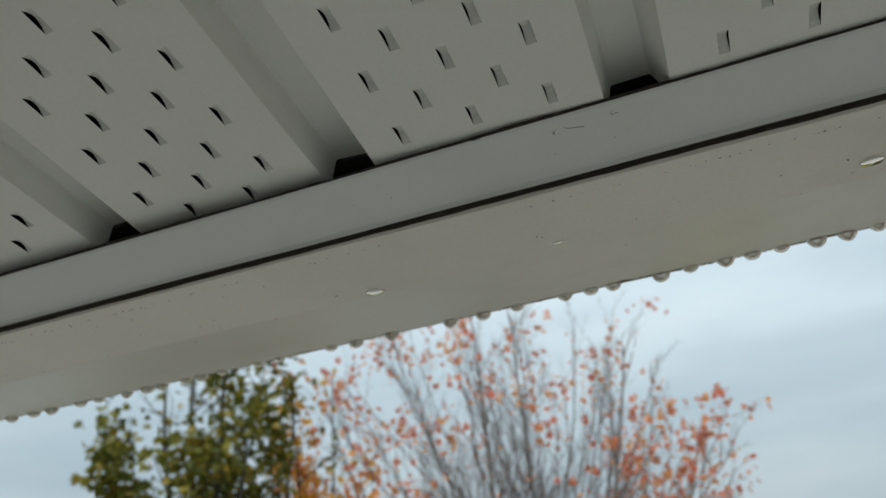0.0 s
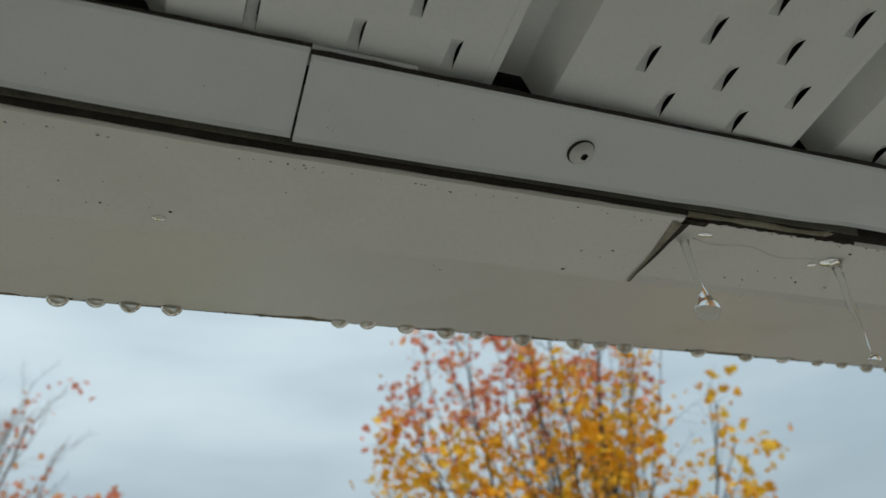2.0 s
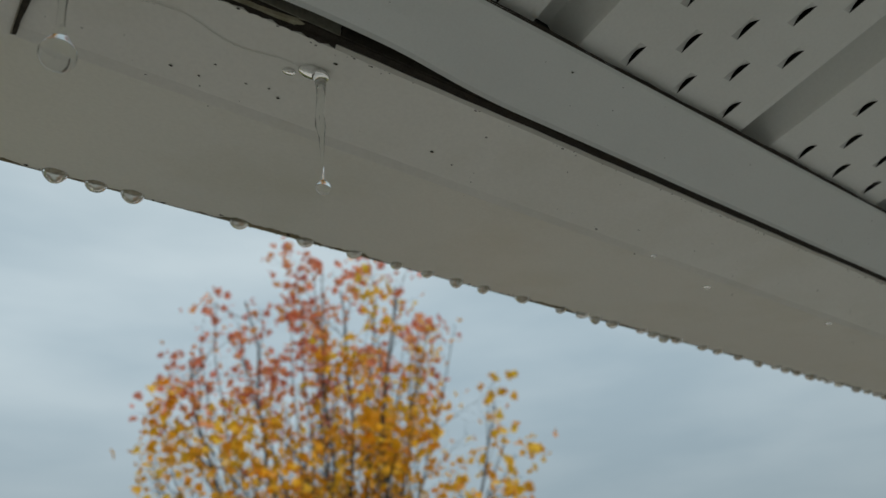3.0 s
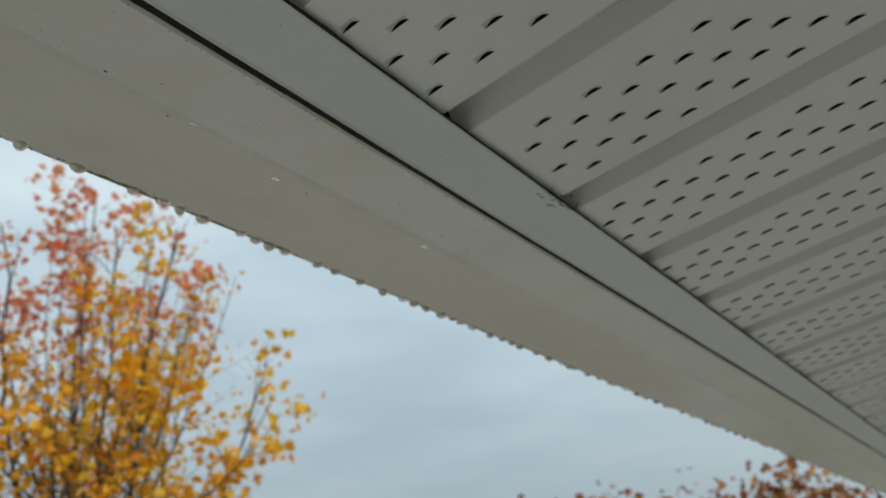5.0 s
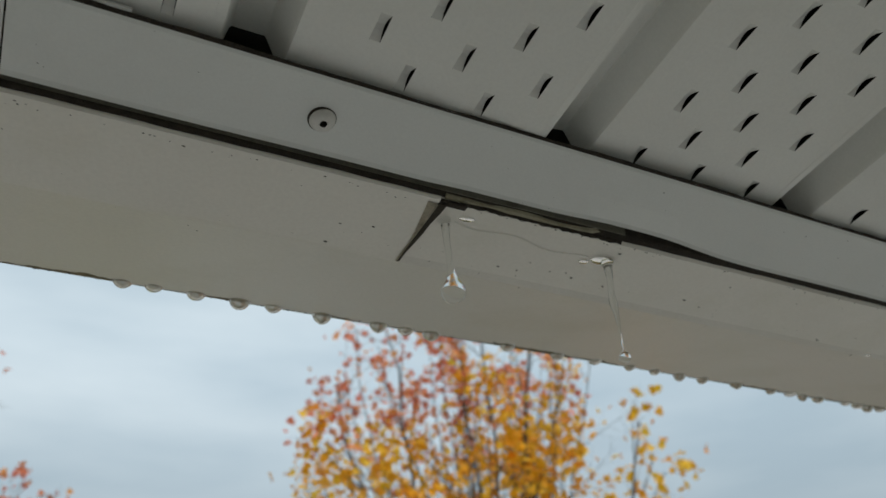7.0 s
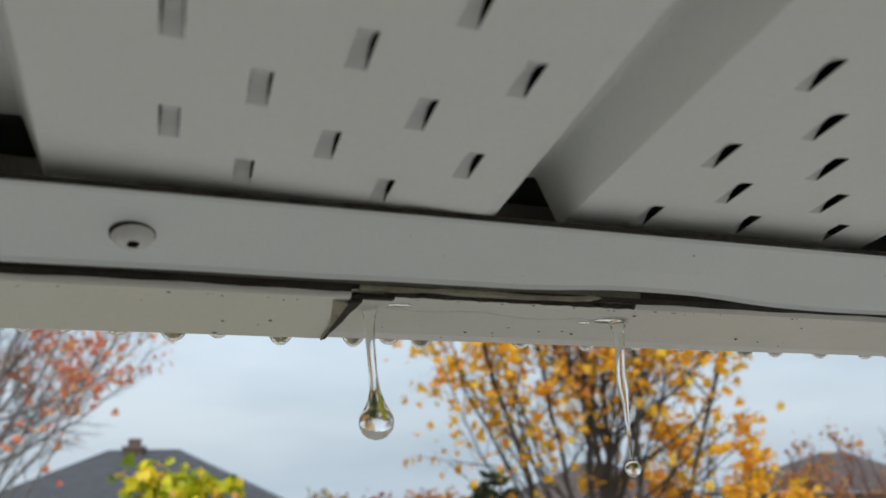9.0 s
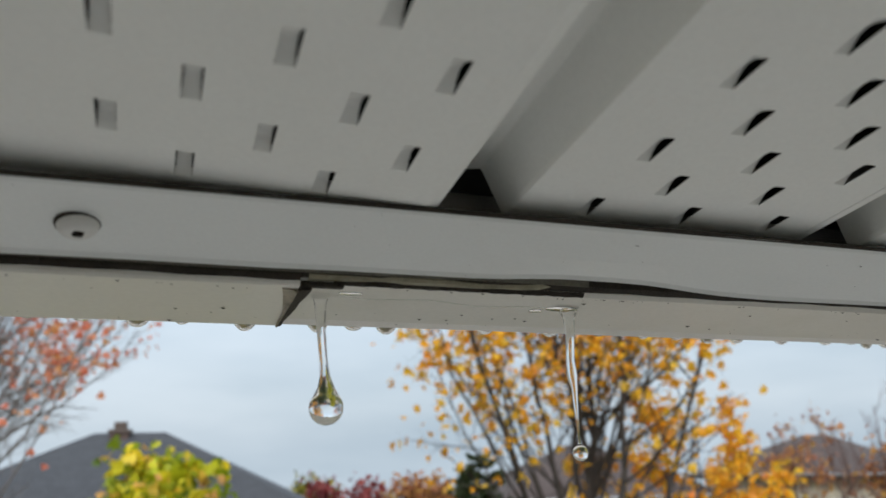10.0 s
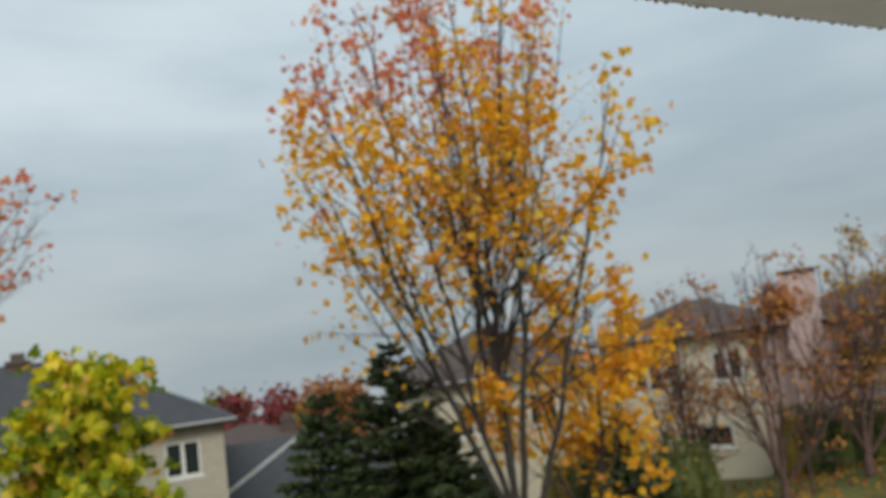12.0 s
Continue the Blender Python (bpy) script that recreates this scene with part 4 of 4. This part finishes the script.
opt = dict(step=0.5, wander=0.08, up=0.03, levels=2, kids=(12, 6), start=(0.2, 0.2), angle=(30, 65), ratio=(0.24, 0.45), twig=0.008, dome=0.75)
olive, pl = vase_tree("green_tree", "dense olive-green tree with gaps of sky", 4, p, 2.6, 12.2, 2.0, 13, opt, M["bark"], 0.2)
rng = pl.rng
keep = [q for q, l in pl.tips if noise.noise(q * 1.3) > -0.08]
leaves(rng, keep, 0.15, 0.15, 4, M["leaf_olive"], olive)
p = spot(-29.6, 15.0)
opt = dict(step=0.5, wander=0.08, up=0.03, levels=2, kids=(9, 5), start=(0.2, 0.2), angle=(30, 60), ratio=(0.24, 0.45), twig=0.006)
orange, pl = vase_tree("small_maple", "slender maple with thin orange foliage", 14, p, 3.4, 10.9, 1.5, 12, opt, M["bark"], 0.12)
leaves(pl.rng, [q for q, l in pl.tips if noise.noise(q * 0.8) > -0.15], 0.15, 0.15, 1.0, M["leaf_orange"], orange)

# yellow-green young maple in front of the house
p = spot(-1.5, 8.2)
lime = thing("young_maple", "young maple with layers of bright yellow-green drooping leaves", "tree", at=p)
pl = Plant(32)
rng = pl.rng
stem, _ = pl.path(Vector((0, 0, -0.1)), Vector((0.03, 0, 1)), 6.1, 12, 0.03, 0.05)
pl.limb(stem, 0.075, 0.015, 7)
sprays = []
for i in range(44):
    t = 0.42 + 0.57 * (i + rng.random() * 0.6) / 44
    q = stem[min(int(t * 12), 11)].lerp(stem[min(int(t * 12) + 1, 12)], t * 12 % 1)
    az = i * 2.39996 + rng.uniform(-0.4, 0.4)
    reach = (0.30 + 1.55 * ((1 - t) / 0.58) ** 1.2) * rng.uniform(0.75, 1.2)
    bough, _ = pl.path(q, Vector((math.cos(az), math.sin(az), 0.55 * t)), reach, 6, 0.08, -0.03)
    pl.limb(bough, 0.016, 0.004, 4)
    for k in range(2, 7):
        sprays += [bough[k] + Vector((rng.gauss(0, 0.13), rng.gauss(0, 0.13), rng.gauss(0, 0.035))) for _ in range(3 + k)]
for k in range(14):
    sprays.append(stem[-1] + Vector((rng.gauss(0, 0.15), rng.gauss(0, 0.15), rng.gauss(0, 0.1))))
pl.trunk(M["bark"], lime)
leaves(rng, sprays, 0.135, 0.05, 2.8, M["leaf_lime"], lime, droop=0.7)


# spruces
def spruce(seed, at, height, radius, label):
    rng = random.Random(seed)
    tree = thing("spruce_tree", label, "tree", "spruces", at=at)
    pl = Plant(seed)
    pl.limb([Vector((0, 0, -0.1)), Vector((0.02, 0, height * 0.5)), Vector((0, 0, height))], 0.13, 0.012, 7)
    v, f = [], []
    z = 0.4
    while z < height - 0.1:
        fr = 1 - z / height
        for b in range(rng.randint(6, 8)):
            a = rng.uniform(0, 6.283)
            L = radius * (fr ** 0.85) * rng.uniform(0.75, 1.15) + 0.08
            d = Vector((math.cos(a), math.sin(a), 0.25 - 0.35 * fr))
            pts, _ = pl.path(Vector((0, 0, z)), d, L, 4, 0.06, 0.04)
            pl.limb(pts, 0.02 * fr + 0.006, 0.004, 3)
            for s in range(int(18 + 56 * L)):
                t = rng.random() ** 0.7 * 3.99
                i = int(t)
                q = pts[i].lerp(pts[i + 1], t - i)
                side = Vector((-d.y, d.x, 0)) * rng.choice((-1, 1))
                u = (d * rng.uniform(0.2, 0.9) + side * rng.uniform(0.2, 1.0) + Vector((0, 0, rng.uniform(-0.5, 0.15)))).normalized()
                s1 = rng.uniform(0.16, 0.34) * (0.6 + 0.6 * fr)
                w = u.cross(Vector((rng.gauss(0, 0.4), rng.gauss(0, 0.4), 1))).normalized() * s1 * 0.26
                k = len(v)
                e = q + u * s1
                v.extend((q - w * 0.3, q + u * s1 * 0.45 + w, e, q + u * s1 * 0.45 - w, q + u * s1 * 0.5 + Vector((0, 0, -s1 * 0.22))))
                f.extend(((k, k + 1, k + 2, k + 4), (k, k + 4, k + 2, k + 3)))
        z += rng.uniform(0.13, 0.24)
    pl.trunk(M["bark"], tree)
    ob = new("needles", mesh_of("needles", v, f, M["needle"]))
    ob.parent = tree
    return tree


spruce(3, spot(22.9, 18.0), 6.05, 2.7, "dark green spruce with a pointed leader")
spruce(5, spot(17.6, 17.4), 5.2, 1.9, "smaller dark green spruce with a thin bare leader")
spruce(9, spot(25.6, 19.2), 4.1, 1.8, "dark green spruce with drooping branches")
spruce(12, spot(38.5, 21.0), 3.6, 1.7, "squat dark green spruce beside the house")


# brown, half-bare shrubs
def shrub(seed, at, top, radius, stems, label, leafm, per, thin):
    opt = dict(step=0.4, wander=0.08, up=0.03, levels=2, kids=(12, 6), start=(0.15, 0.2), angle=(20, 55), ratio=(0.32, 0.5), twig=0.007, dome=0.7)
    at = Vector((at.x, at.y, ground_z(at.x, at.y)))
    tree, pl = vase_tree("shrub_tree", label, seed, at, 0.7, top, radius * 0.8, stems * 2, opt, M["bark_red"], 0.13)
    leaves(pl.rng, [q for q, l in pl.tips if noise.noise(q * 0.9) > thin], 0.13, 0.12, per, leafm, tree)


shrub(41, spot(48.8, 22.5), 6.7, 3.4, 9, "many-stemmed half-bare shrub tree with brown leaves", M["leaf_brown"], 0.6, 0.1)
shrub(42, spot(54.0, 23.5), 6.0, 3.2, 8, "half-bare brown shrub tree on the lawn", M["leaf_brown"], 0.6, 0.08)
shrub(43, spot(58.0, 25.0), 6.6, 3.2, 8, "shrub tree with mustard-yellow leaves", M["leaf_mustard"], 1.6, 0.0)
shrub(44, spot(43.0, 24.0), 6.0, 2.2, 7, "thin bare shrub tree against the house wall", M["leaf_brown"], 0.9, 0.1)
shrub(45, spot(62.5, 26.0), 6.0, 3.2, 8, "half-bare rust-brown shrub tree", M["leaf_rust"], 1.0, 0.08)
nest_rng = random.Random(2)
nest_at = spot(50.4, 22.6, 0.0)
nest = thing("leaf_clump", "round rust-brown clump of dead leaves in the shrub", "leaf clump", at=nest_at)
leaves(nest_rng, [Vector((nest_rng.gauss(0, 0.30), nest_rng.gauss(0, 0.30), nest_rng.gauss(-0.35, 0.22))) for _ in range(420)], 0.14, 0.06, 1, M["leaf_brown"], nest, name="dead_leaves")
stick = Plant(1)
stick.limb([Vector((0.15, 0.1, GROUND - 0.0)), Vector((0.1, 0.0, -3)), Vector((0, 0, -0.3))], 0.05, 0.015, 5)
stick.trunk(M["bark_red"], nest, "stem")


# leaves fallen on the lawn
fall_rng = random.Random(23)
fallen = thing("fallen_leaves", "gold and brown leaves fallen on the lawn", "fallen leaves", kind="stuff")
lying = []
for _ in range(2600):
    q = spot(fall_rng.uniform(22, 66), fall_rng.uniform(14, 27))
    lying.append(Vector((q.x, q.y, ground_z(q.x, q.y) + 0.05)))
leaves(fall_rng, lying[:1500], 0.15, 0.02, 1, M["leaf_mustard"], fallen, name="litter")
leaves(fall_rng, lying[1500:], 0.15, 0.02, 1, M["leaf_brown"], fallen, name="litter")


# hedges
def hedge(seed, a, b, height, depth, label):
    rng = random.Random(seed)
    d = b - a
    ob = thing("hedge", label, "hedge", at=a)
    side = Vector((-d.y, d.x, 0)).normalized()
    bm = bmesh.new()
    for s in range(int(d.length / 0.5)):
        c = d * ((s + 0.5) * 0.5 / d.length)
        bmesh.ops.create_icosphere(bm, subdivisions=2, radius=1, matrix=Matrix.Translation(c + Vector((0, 0, height * 0.45))) @ Matrix.Diagonal((0.42, depth * 0.42, height * rng.uniform(0.44, 0.5), 1)))
    part("core", bm, M["hedge"], ob)
    places = []
    for _ in range(int(d.length * height * 130)):
        t, h = rng.random(), rng.random() ** 0.6
        bulge = 0.12 * noise.noise(Vector((t * d.length, h * 3, seed)))
        places.append(d * t + side * (rng.uniform(-0.5, 0.5) * depth) + Vector((0, 0, h * height * (1 + bulge))))
    leaves(rng, places, 0.11, 0.05, 2, M["hedge"], ob, name="foliage")


hedge(1, spot(49.2, 26.8), spot(66, 25.5), 2.6, 1.2, "dark green clipped hedge behind the lawn")
hedge(2, spot(33, 22.0), spot(44.5, 23.0), 2.4, 1.4, "dark green hedge in front of the cream house")


# far autumn trees
def far_tree(seed, at, height, radius, leafm, label):
    rng = random.Random(seed)
    tree = thing("far_tree", label, "tree", "far autumn trees", at=at)
    pl = Plant(seed)
    opt = dict(step=0.9, wander=0.08, up=0.03, levels=1, kids=(9,), start=(0.15,), angle=(30, 65), ratio=(0.5,), twig=0.02)
    for i in range(7):
        a = i * 0.9
        pl.grow(Vector((0, 0, 1.0)), Vector((math.cos(a) * radius * 0.55, math.sin(a) * radius * 0.55, height * 0.75)), height * 0.85, 0.09, 0, opt)
    pl.limb([Vector((0, 0, -0.1)), Vector((0, 0, 1.1))], 0.2, 0.16, 7)
    pl.trunk(M["bark"], tree)
    leaves(rng, [q for q, l in pl.tips], 0.34, 0.4, 9, leafm, tree)


def far_spot(az, dist):
    q = spot(az, dist)
    return Vector((q.x, q.y, ground_z(q.x, q.y)))


far_tree(61, far_spot(13.4, 58), 6.4, 3.4, M["leaf_red"], "round dark red tree beyond the roofs")
far_tree(62, far_spot(18.0, 62), 6.4, 3.0, M["leaf_rust"], "rust-orange tree beyond the roofs")
far_tree(63, far_spot(20.0, 60), 5.6, 2.2, M["leaf_rust"], "rust-orange tree behind the spruces")
far_tree(64, far_spot(15.8, 70), 5.6, 2.6, M["leaf_mustard"], "low golden tree beyond the roofs")
far_tree(65, far_spot(10.9, 64), 6.3, 1.2, M["leaf_olive"], "small dark green tree beyond the roof")
far_tree(66, far_spot(60, 60), 11.0, 5.0, M["leaf_brown"], "dark russet tree beyond the garden")
far_tree(67, far_spot(67, 55), 11.5, 5.0, M["leaf_red"], "dark russet tree at the end of the garden")
far_tree(68, far_spot(64.0, 34), 9.0, 3.0, M["leaf_rust"], "rust-red tree past the end of the hedge")
far_tree(69, far_spot(75.8, 34), 9.7, 2.8, M["leaf_rust"], "flat-topped rust-red tree past the garden")


# ---------------------------------------------------------------- houses
def house(name, label, at, turn, wide, deep, eave, rise, over, wall_m, roof_m, trim_m, windows, chimney=None, hip=True):
    """at: the front wall's middle at the ground; x along the front, the front faces -y before the turn."""
    ob = thing(name, label, "house", at=at)
    ob.rotation_euler = (0, 0, radians(turn))
    hw = wide / 2
    # front wall with openings
    xs = sorted({-hw, hw, *[w[0] - w[2] / 2 for w in windows], *[w[0] + w[2] / 2 for w in windows]})
    zs = sorted({-0.3, eave, *[w[1] for w in windows], *[w[1] + w[3] for w in windows]})
    bm = bmesh.new()
    for xa, xb in zip(xs, xs[1:]):
        for za, zb in zip(zs, zs[1:]):
            cx, cz = (xa + xb) / 2, (za + zb) / 2
            if any(abs(cx - w[0]) < w[2] / 2 and w[1] < cz < w[1] + w[3] for w in windows):
                continue
            box(bm, (xa, 0, za), (xb, 0.25, zb))
    bmesh.ops.remove_doubles(bm, verts=bm.verts, dist=0.0005)
    wall_uv(part("wall", bm, wall_m, ob))
    for lo, hi2 in (((-hw, 0.25, -0.3), (-hw + 0.25, deep, eave)), ((hw - 0.25, 0.25, -0.3), (hw, deep, eave)), ((-hw + 0.25, deep - 0.25, -0.3), (hw - 0.25, deep, eave))):
        wall_uv(part("wall", boxed(lo, hi2), wall_m, ob))
    # roof
    bm = bmesh.new()
    x0, x1, y0, y1 = -hw - over, hw + over, -over, deep + over
    run = (y1 - y0) / 2
    ins = min(run, (x1 - x0) / 2 - 0.4) if hip else 0.0
    th = 0.12
    low = [bm.verts.new(p) for p in ((x0, y0, eave + 0.12), (x1, y0, eave + 0.12), (x1, y1, eave + 0.12), (x0, y1, eave + 0.12))]
    top = [bm.verts.new(p) for p in ((x0 + ins, y0 + run, eave + 0.12 + rise), (x1 - ins, y0 + run, eave + 0.12 + rise))]
    for q in ((low[0], low[1], top[1], top[0]), (low[1], low[2], top[1]), (low[2], low[3], top[0], top[1]), (low[3], low[0], top[0])):
        bm.faces.new(q)
    roofp = wall_uv(part("roof", bm, roof_m, ob))
    part("soffit", boxed((x0, y0, eave - 0.02), (x1, y1, eave)), trim_m, ob)
    for lo, hi2 in (((x0 - 0.02, y0 - 0.02, eave), (x1 + 0.02, y0 + 0.02, eave + 0.15)), ((x1 - 0.02, y0 + 0.02, eave), (x1 + 0.02, y1, eave + 0.15)), ((x0 - 0.02, y0 + 0.02, eave), (x0 + 0.02, y1, eave + 0.15))):
        part("fascia", boxed(lo, hi2, 0.01), trim_m, ob)
    # eaves trough along the front
    part("eaves_trough", boxed((x0, y0 - 0.11, eave + 0.08), (x1, y0 - 0.022, eave + 0.15), 0.02), M["grey_trim"], ob)
    for wx, wz, ww, wh, lights in windows:
        win = part("window", boxed((wx - ww / 2 - 0.06, -0.03, wz - 0.10), (wx + ww / 2 + 0.06, 0.20, wz - 0.002), 0.008), M["white_trim"], ob, "white window with dark panes")
        b2 = bmesh.new()
        fw = 0.07
        box(b2, (wx - ww / 2, 0.03, wz), (wx - ww / 2 + fw, 0.12, wz + wh))
        box(b2, (wx + ww / 2 - fw, 0.03, wz), (wx + ww / 2, 0.12, wz + wh))
        box(b2, (wx - ww / 2 + fw, 0.03, wz), (wx + ww / 2 - fw, 0.12, wz + fw))
        box(b2, (wx - ww / 2 + fw, 0.03, wz + wh - fw), (wx + ww / 2 - fw, 0.12, wz + wh))
        for k in range(1, lights):
            mxx = wx - ww / 2 + ww * k / lights
            box(b2, (mxx - 0.06, 0.035, wz + fw), (mxx + 0.06, 0.115, wz + wh - fw))
        part("frame", b2, M["white_trim"], win)
        for k in range(lights):
            xa = wx - ww / 2 + ww * k / lights + 0.06
            xb = wx - ww / 2 + ww * (k + 1) / lights - 0.06
            part("pane", boxed((xa, 0.075, wz + fw), (xb, 0.085, wz + wh - fw)), M["pane"], win)
    if chimney:
        cx, cy, cw, cz, cm = chimney
        stack = wall_uv(part("chimney", boxed((cx - cw / 2, cy - cw / 2, eave + 0.1), (cx + cw / 2, cy + cw / 2, cz), 0.01), cm, ob))
        part("cap", boxed((cx - cw / 2 - 0.06, cy - cw / 2 - 0.06, cz), (cx + cw / 2 + 0.06, cy + cw / 2 + 0.06, cz + 0.14), 0.02), M["brown_trim"], stack)
        part("flue", boxed((cx - cw / 3, cy - cw / 3, cz + 0.14), (cx + cw / 3, cy + cw / 3, cz + 0.40), 0.03), M["brown_trim"], stack)
    return ob


# left: cream brick house with charcoal hip roof; its right corner at az 10.7
c = spot(10.7, 26.0)
mid = c + Vector((-6.0 * math.cos(radians(-7)), -6.0 * math.sin(radians(-7)), 0))
house("brick_house", "cream brick house with a charcoal hip roof", mid, -7, 12.0, 9.6, 4.25, 2.6, 0.42, M["cream"], M["shingle"], M["brown_trim"],
      [(4.75, 2.78, 1.05, 1.08, 2), (-1.0, 2.78, 1.05, 1.08, 2)], chimney=(-0.3, 4.6, 0.62, 6.95, M["brick_red"]))
# lower grey roof beyond it
c = spot(9.4, 30.0) + Vector((1.1 * math.cos(radians(-9)), 1.1 * math.sin(radians(-9)), 0))
low = house("low_house", "low house with a dark grey hip roof and pale hip flashing", c, -9, 16.0, 8.2, 0.75, 1.95, 0.4, M["stucco"], M["shingle"], M["brown_trim"], [(2.0, -0.1, 1.0, 0.7, 1)])
e0, e1 = Vector((-1.5, -0.4, 0.90)), Vector((2.8, 3.9, 2.78))
bm = bmesh.new()
across = Vector((0.707, 0.707, 0)) * 0.17
vs = [bm.verts.new(v) for v in (e0 - across, e0 + across, e1 + across, e1 - across)]
top = [bm.verts.new(v.co + Vector((0, 0, 0.07))) for v in vs]
bm.faces.new(top)
for k in range(4):
    bm.faces.new((vs[k], vs[(k + 1) % 4], top[(k + 1) % 4], top[k]))
part("hip_flashing", bm, M["white_trim"], low, "pale metal hip flashing")
c = far_spot(12.6, 48.0)
house("brown_roof_house", "distant house with a brown roof", c, -10, 9.0, 8.0, 2.2, 1.5, 0.4, M["stucco"], M["shingle_brown"], M["brown_trim"], [(1.5, 0.9, 1.0, 0.8, 1)], chimney=(2.4, 2.5, 0.9, 3.8, M["brown_trim"]))
# cream house behind the golden maple
a, b = spot(24.9, 27.5), spot(38.2, 29.5)
d = b - a
house("cream_house", "cream stucco house with a brown roof behind the maple", (a + b) / 2, math.degrees(math.atan2(d.y, d.x)), d.length, 8.0, 4.35, 1.75, 0.45, M["stucco"], M["shingle_brown"], M["brown_trim"],
      [(-1.7, 2.5, 1.1, 1.2, 2), (0.9, 2.5, 1.1, 1.2, 2), (2.4, 0.6, 1.2, 1.0, 2), (-2.0, 0.5, 1.4, 1.0, 2)])
a, b = spot(38.0, 29.8), spot(48.2, 28.5)
d = b - a
house("corner_house", "two-storey cream house with a low brown roof", (a + b) / 2, math.degrees(math.atan2(d.y, d.x)), d.length, 9.0, 5.0, 1.25, 0.45, M["stucco"], M["shingle_brown"], M["brown_trim"],
      [(1.0, 1.15, 1.3, 0.75, 1), (-1.0, 3.2, 1.1, 1.2, 2), (1.8, 3.4, 1.0, 1.0, 2)])
# pink brick house beside it
a, b = spot(48.5, 29.0), spot(64.0, 28.0)
d = b - a
pink = house("pink_house", "two-storey pink brick house with a brown roof", (a + b) / 2, math.degrees(math.atan2(d.y, d.x)), d.length, 9.0, 5.0, 1.25, 0.4, M["pink"], M["shingle_brown"], M["brown_trim"],
      [(-0.9, 3.0, 1.1, 1.3, 2), (1.9, 3.0, 1.1, 1.3, 2), (-0.8, 0.6, 1.4, 1.2, 2)])
breast = wall_uv(part("chimney", boxed((-2.75, -0.62, -0.3), (-1.45, -0.004, 4.4), 0.01), M["pink"], pink, "broad pink brick chimney breast"))
wall_uv(part("chimney_shaft", boxed((-2.6, -0.60, 4.4), (-1.6, -0.02, 6.7), 0.01), M["pink"], breast))
part("cap", boxed((-2.66, -0.66, 6.7), (-1.54, 0.04, 6.82), 0.02), M["brown_trim"], breast)
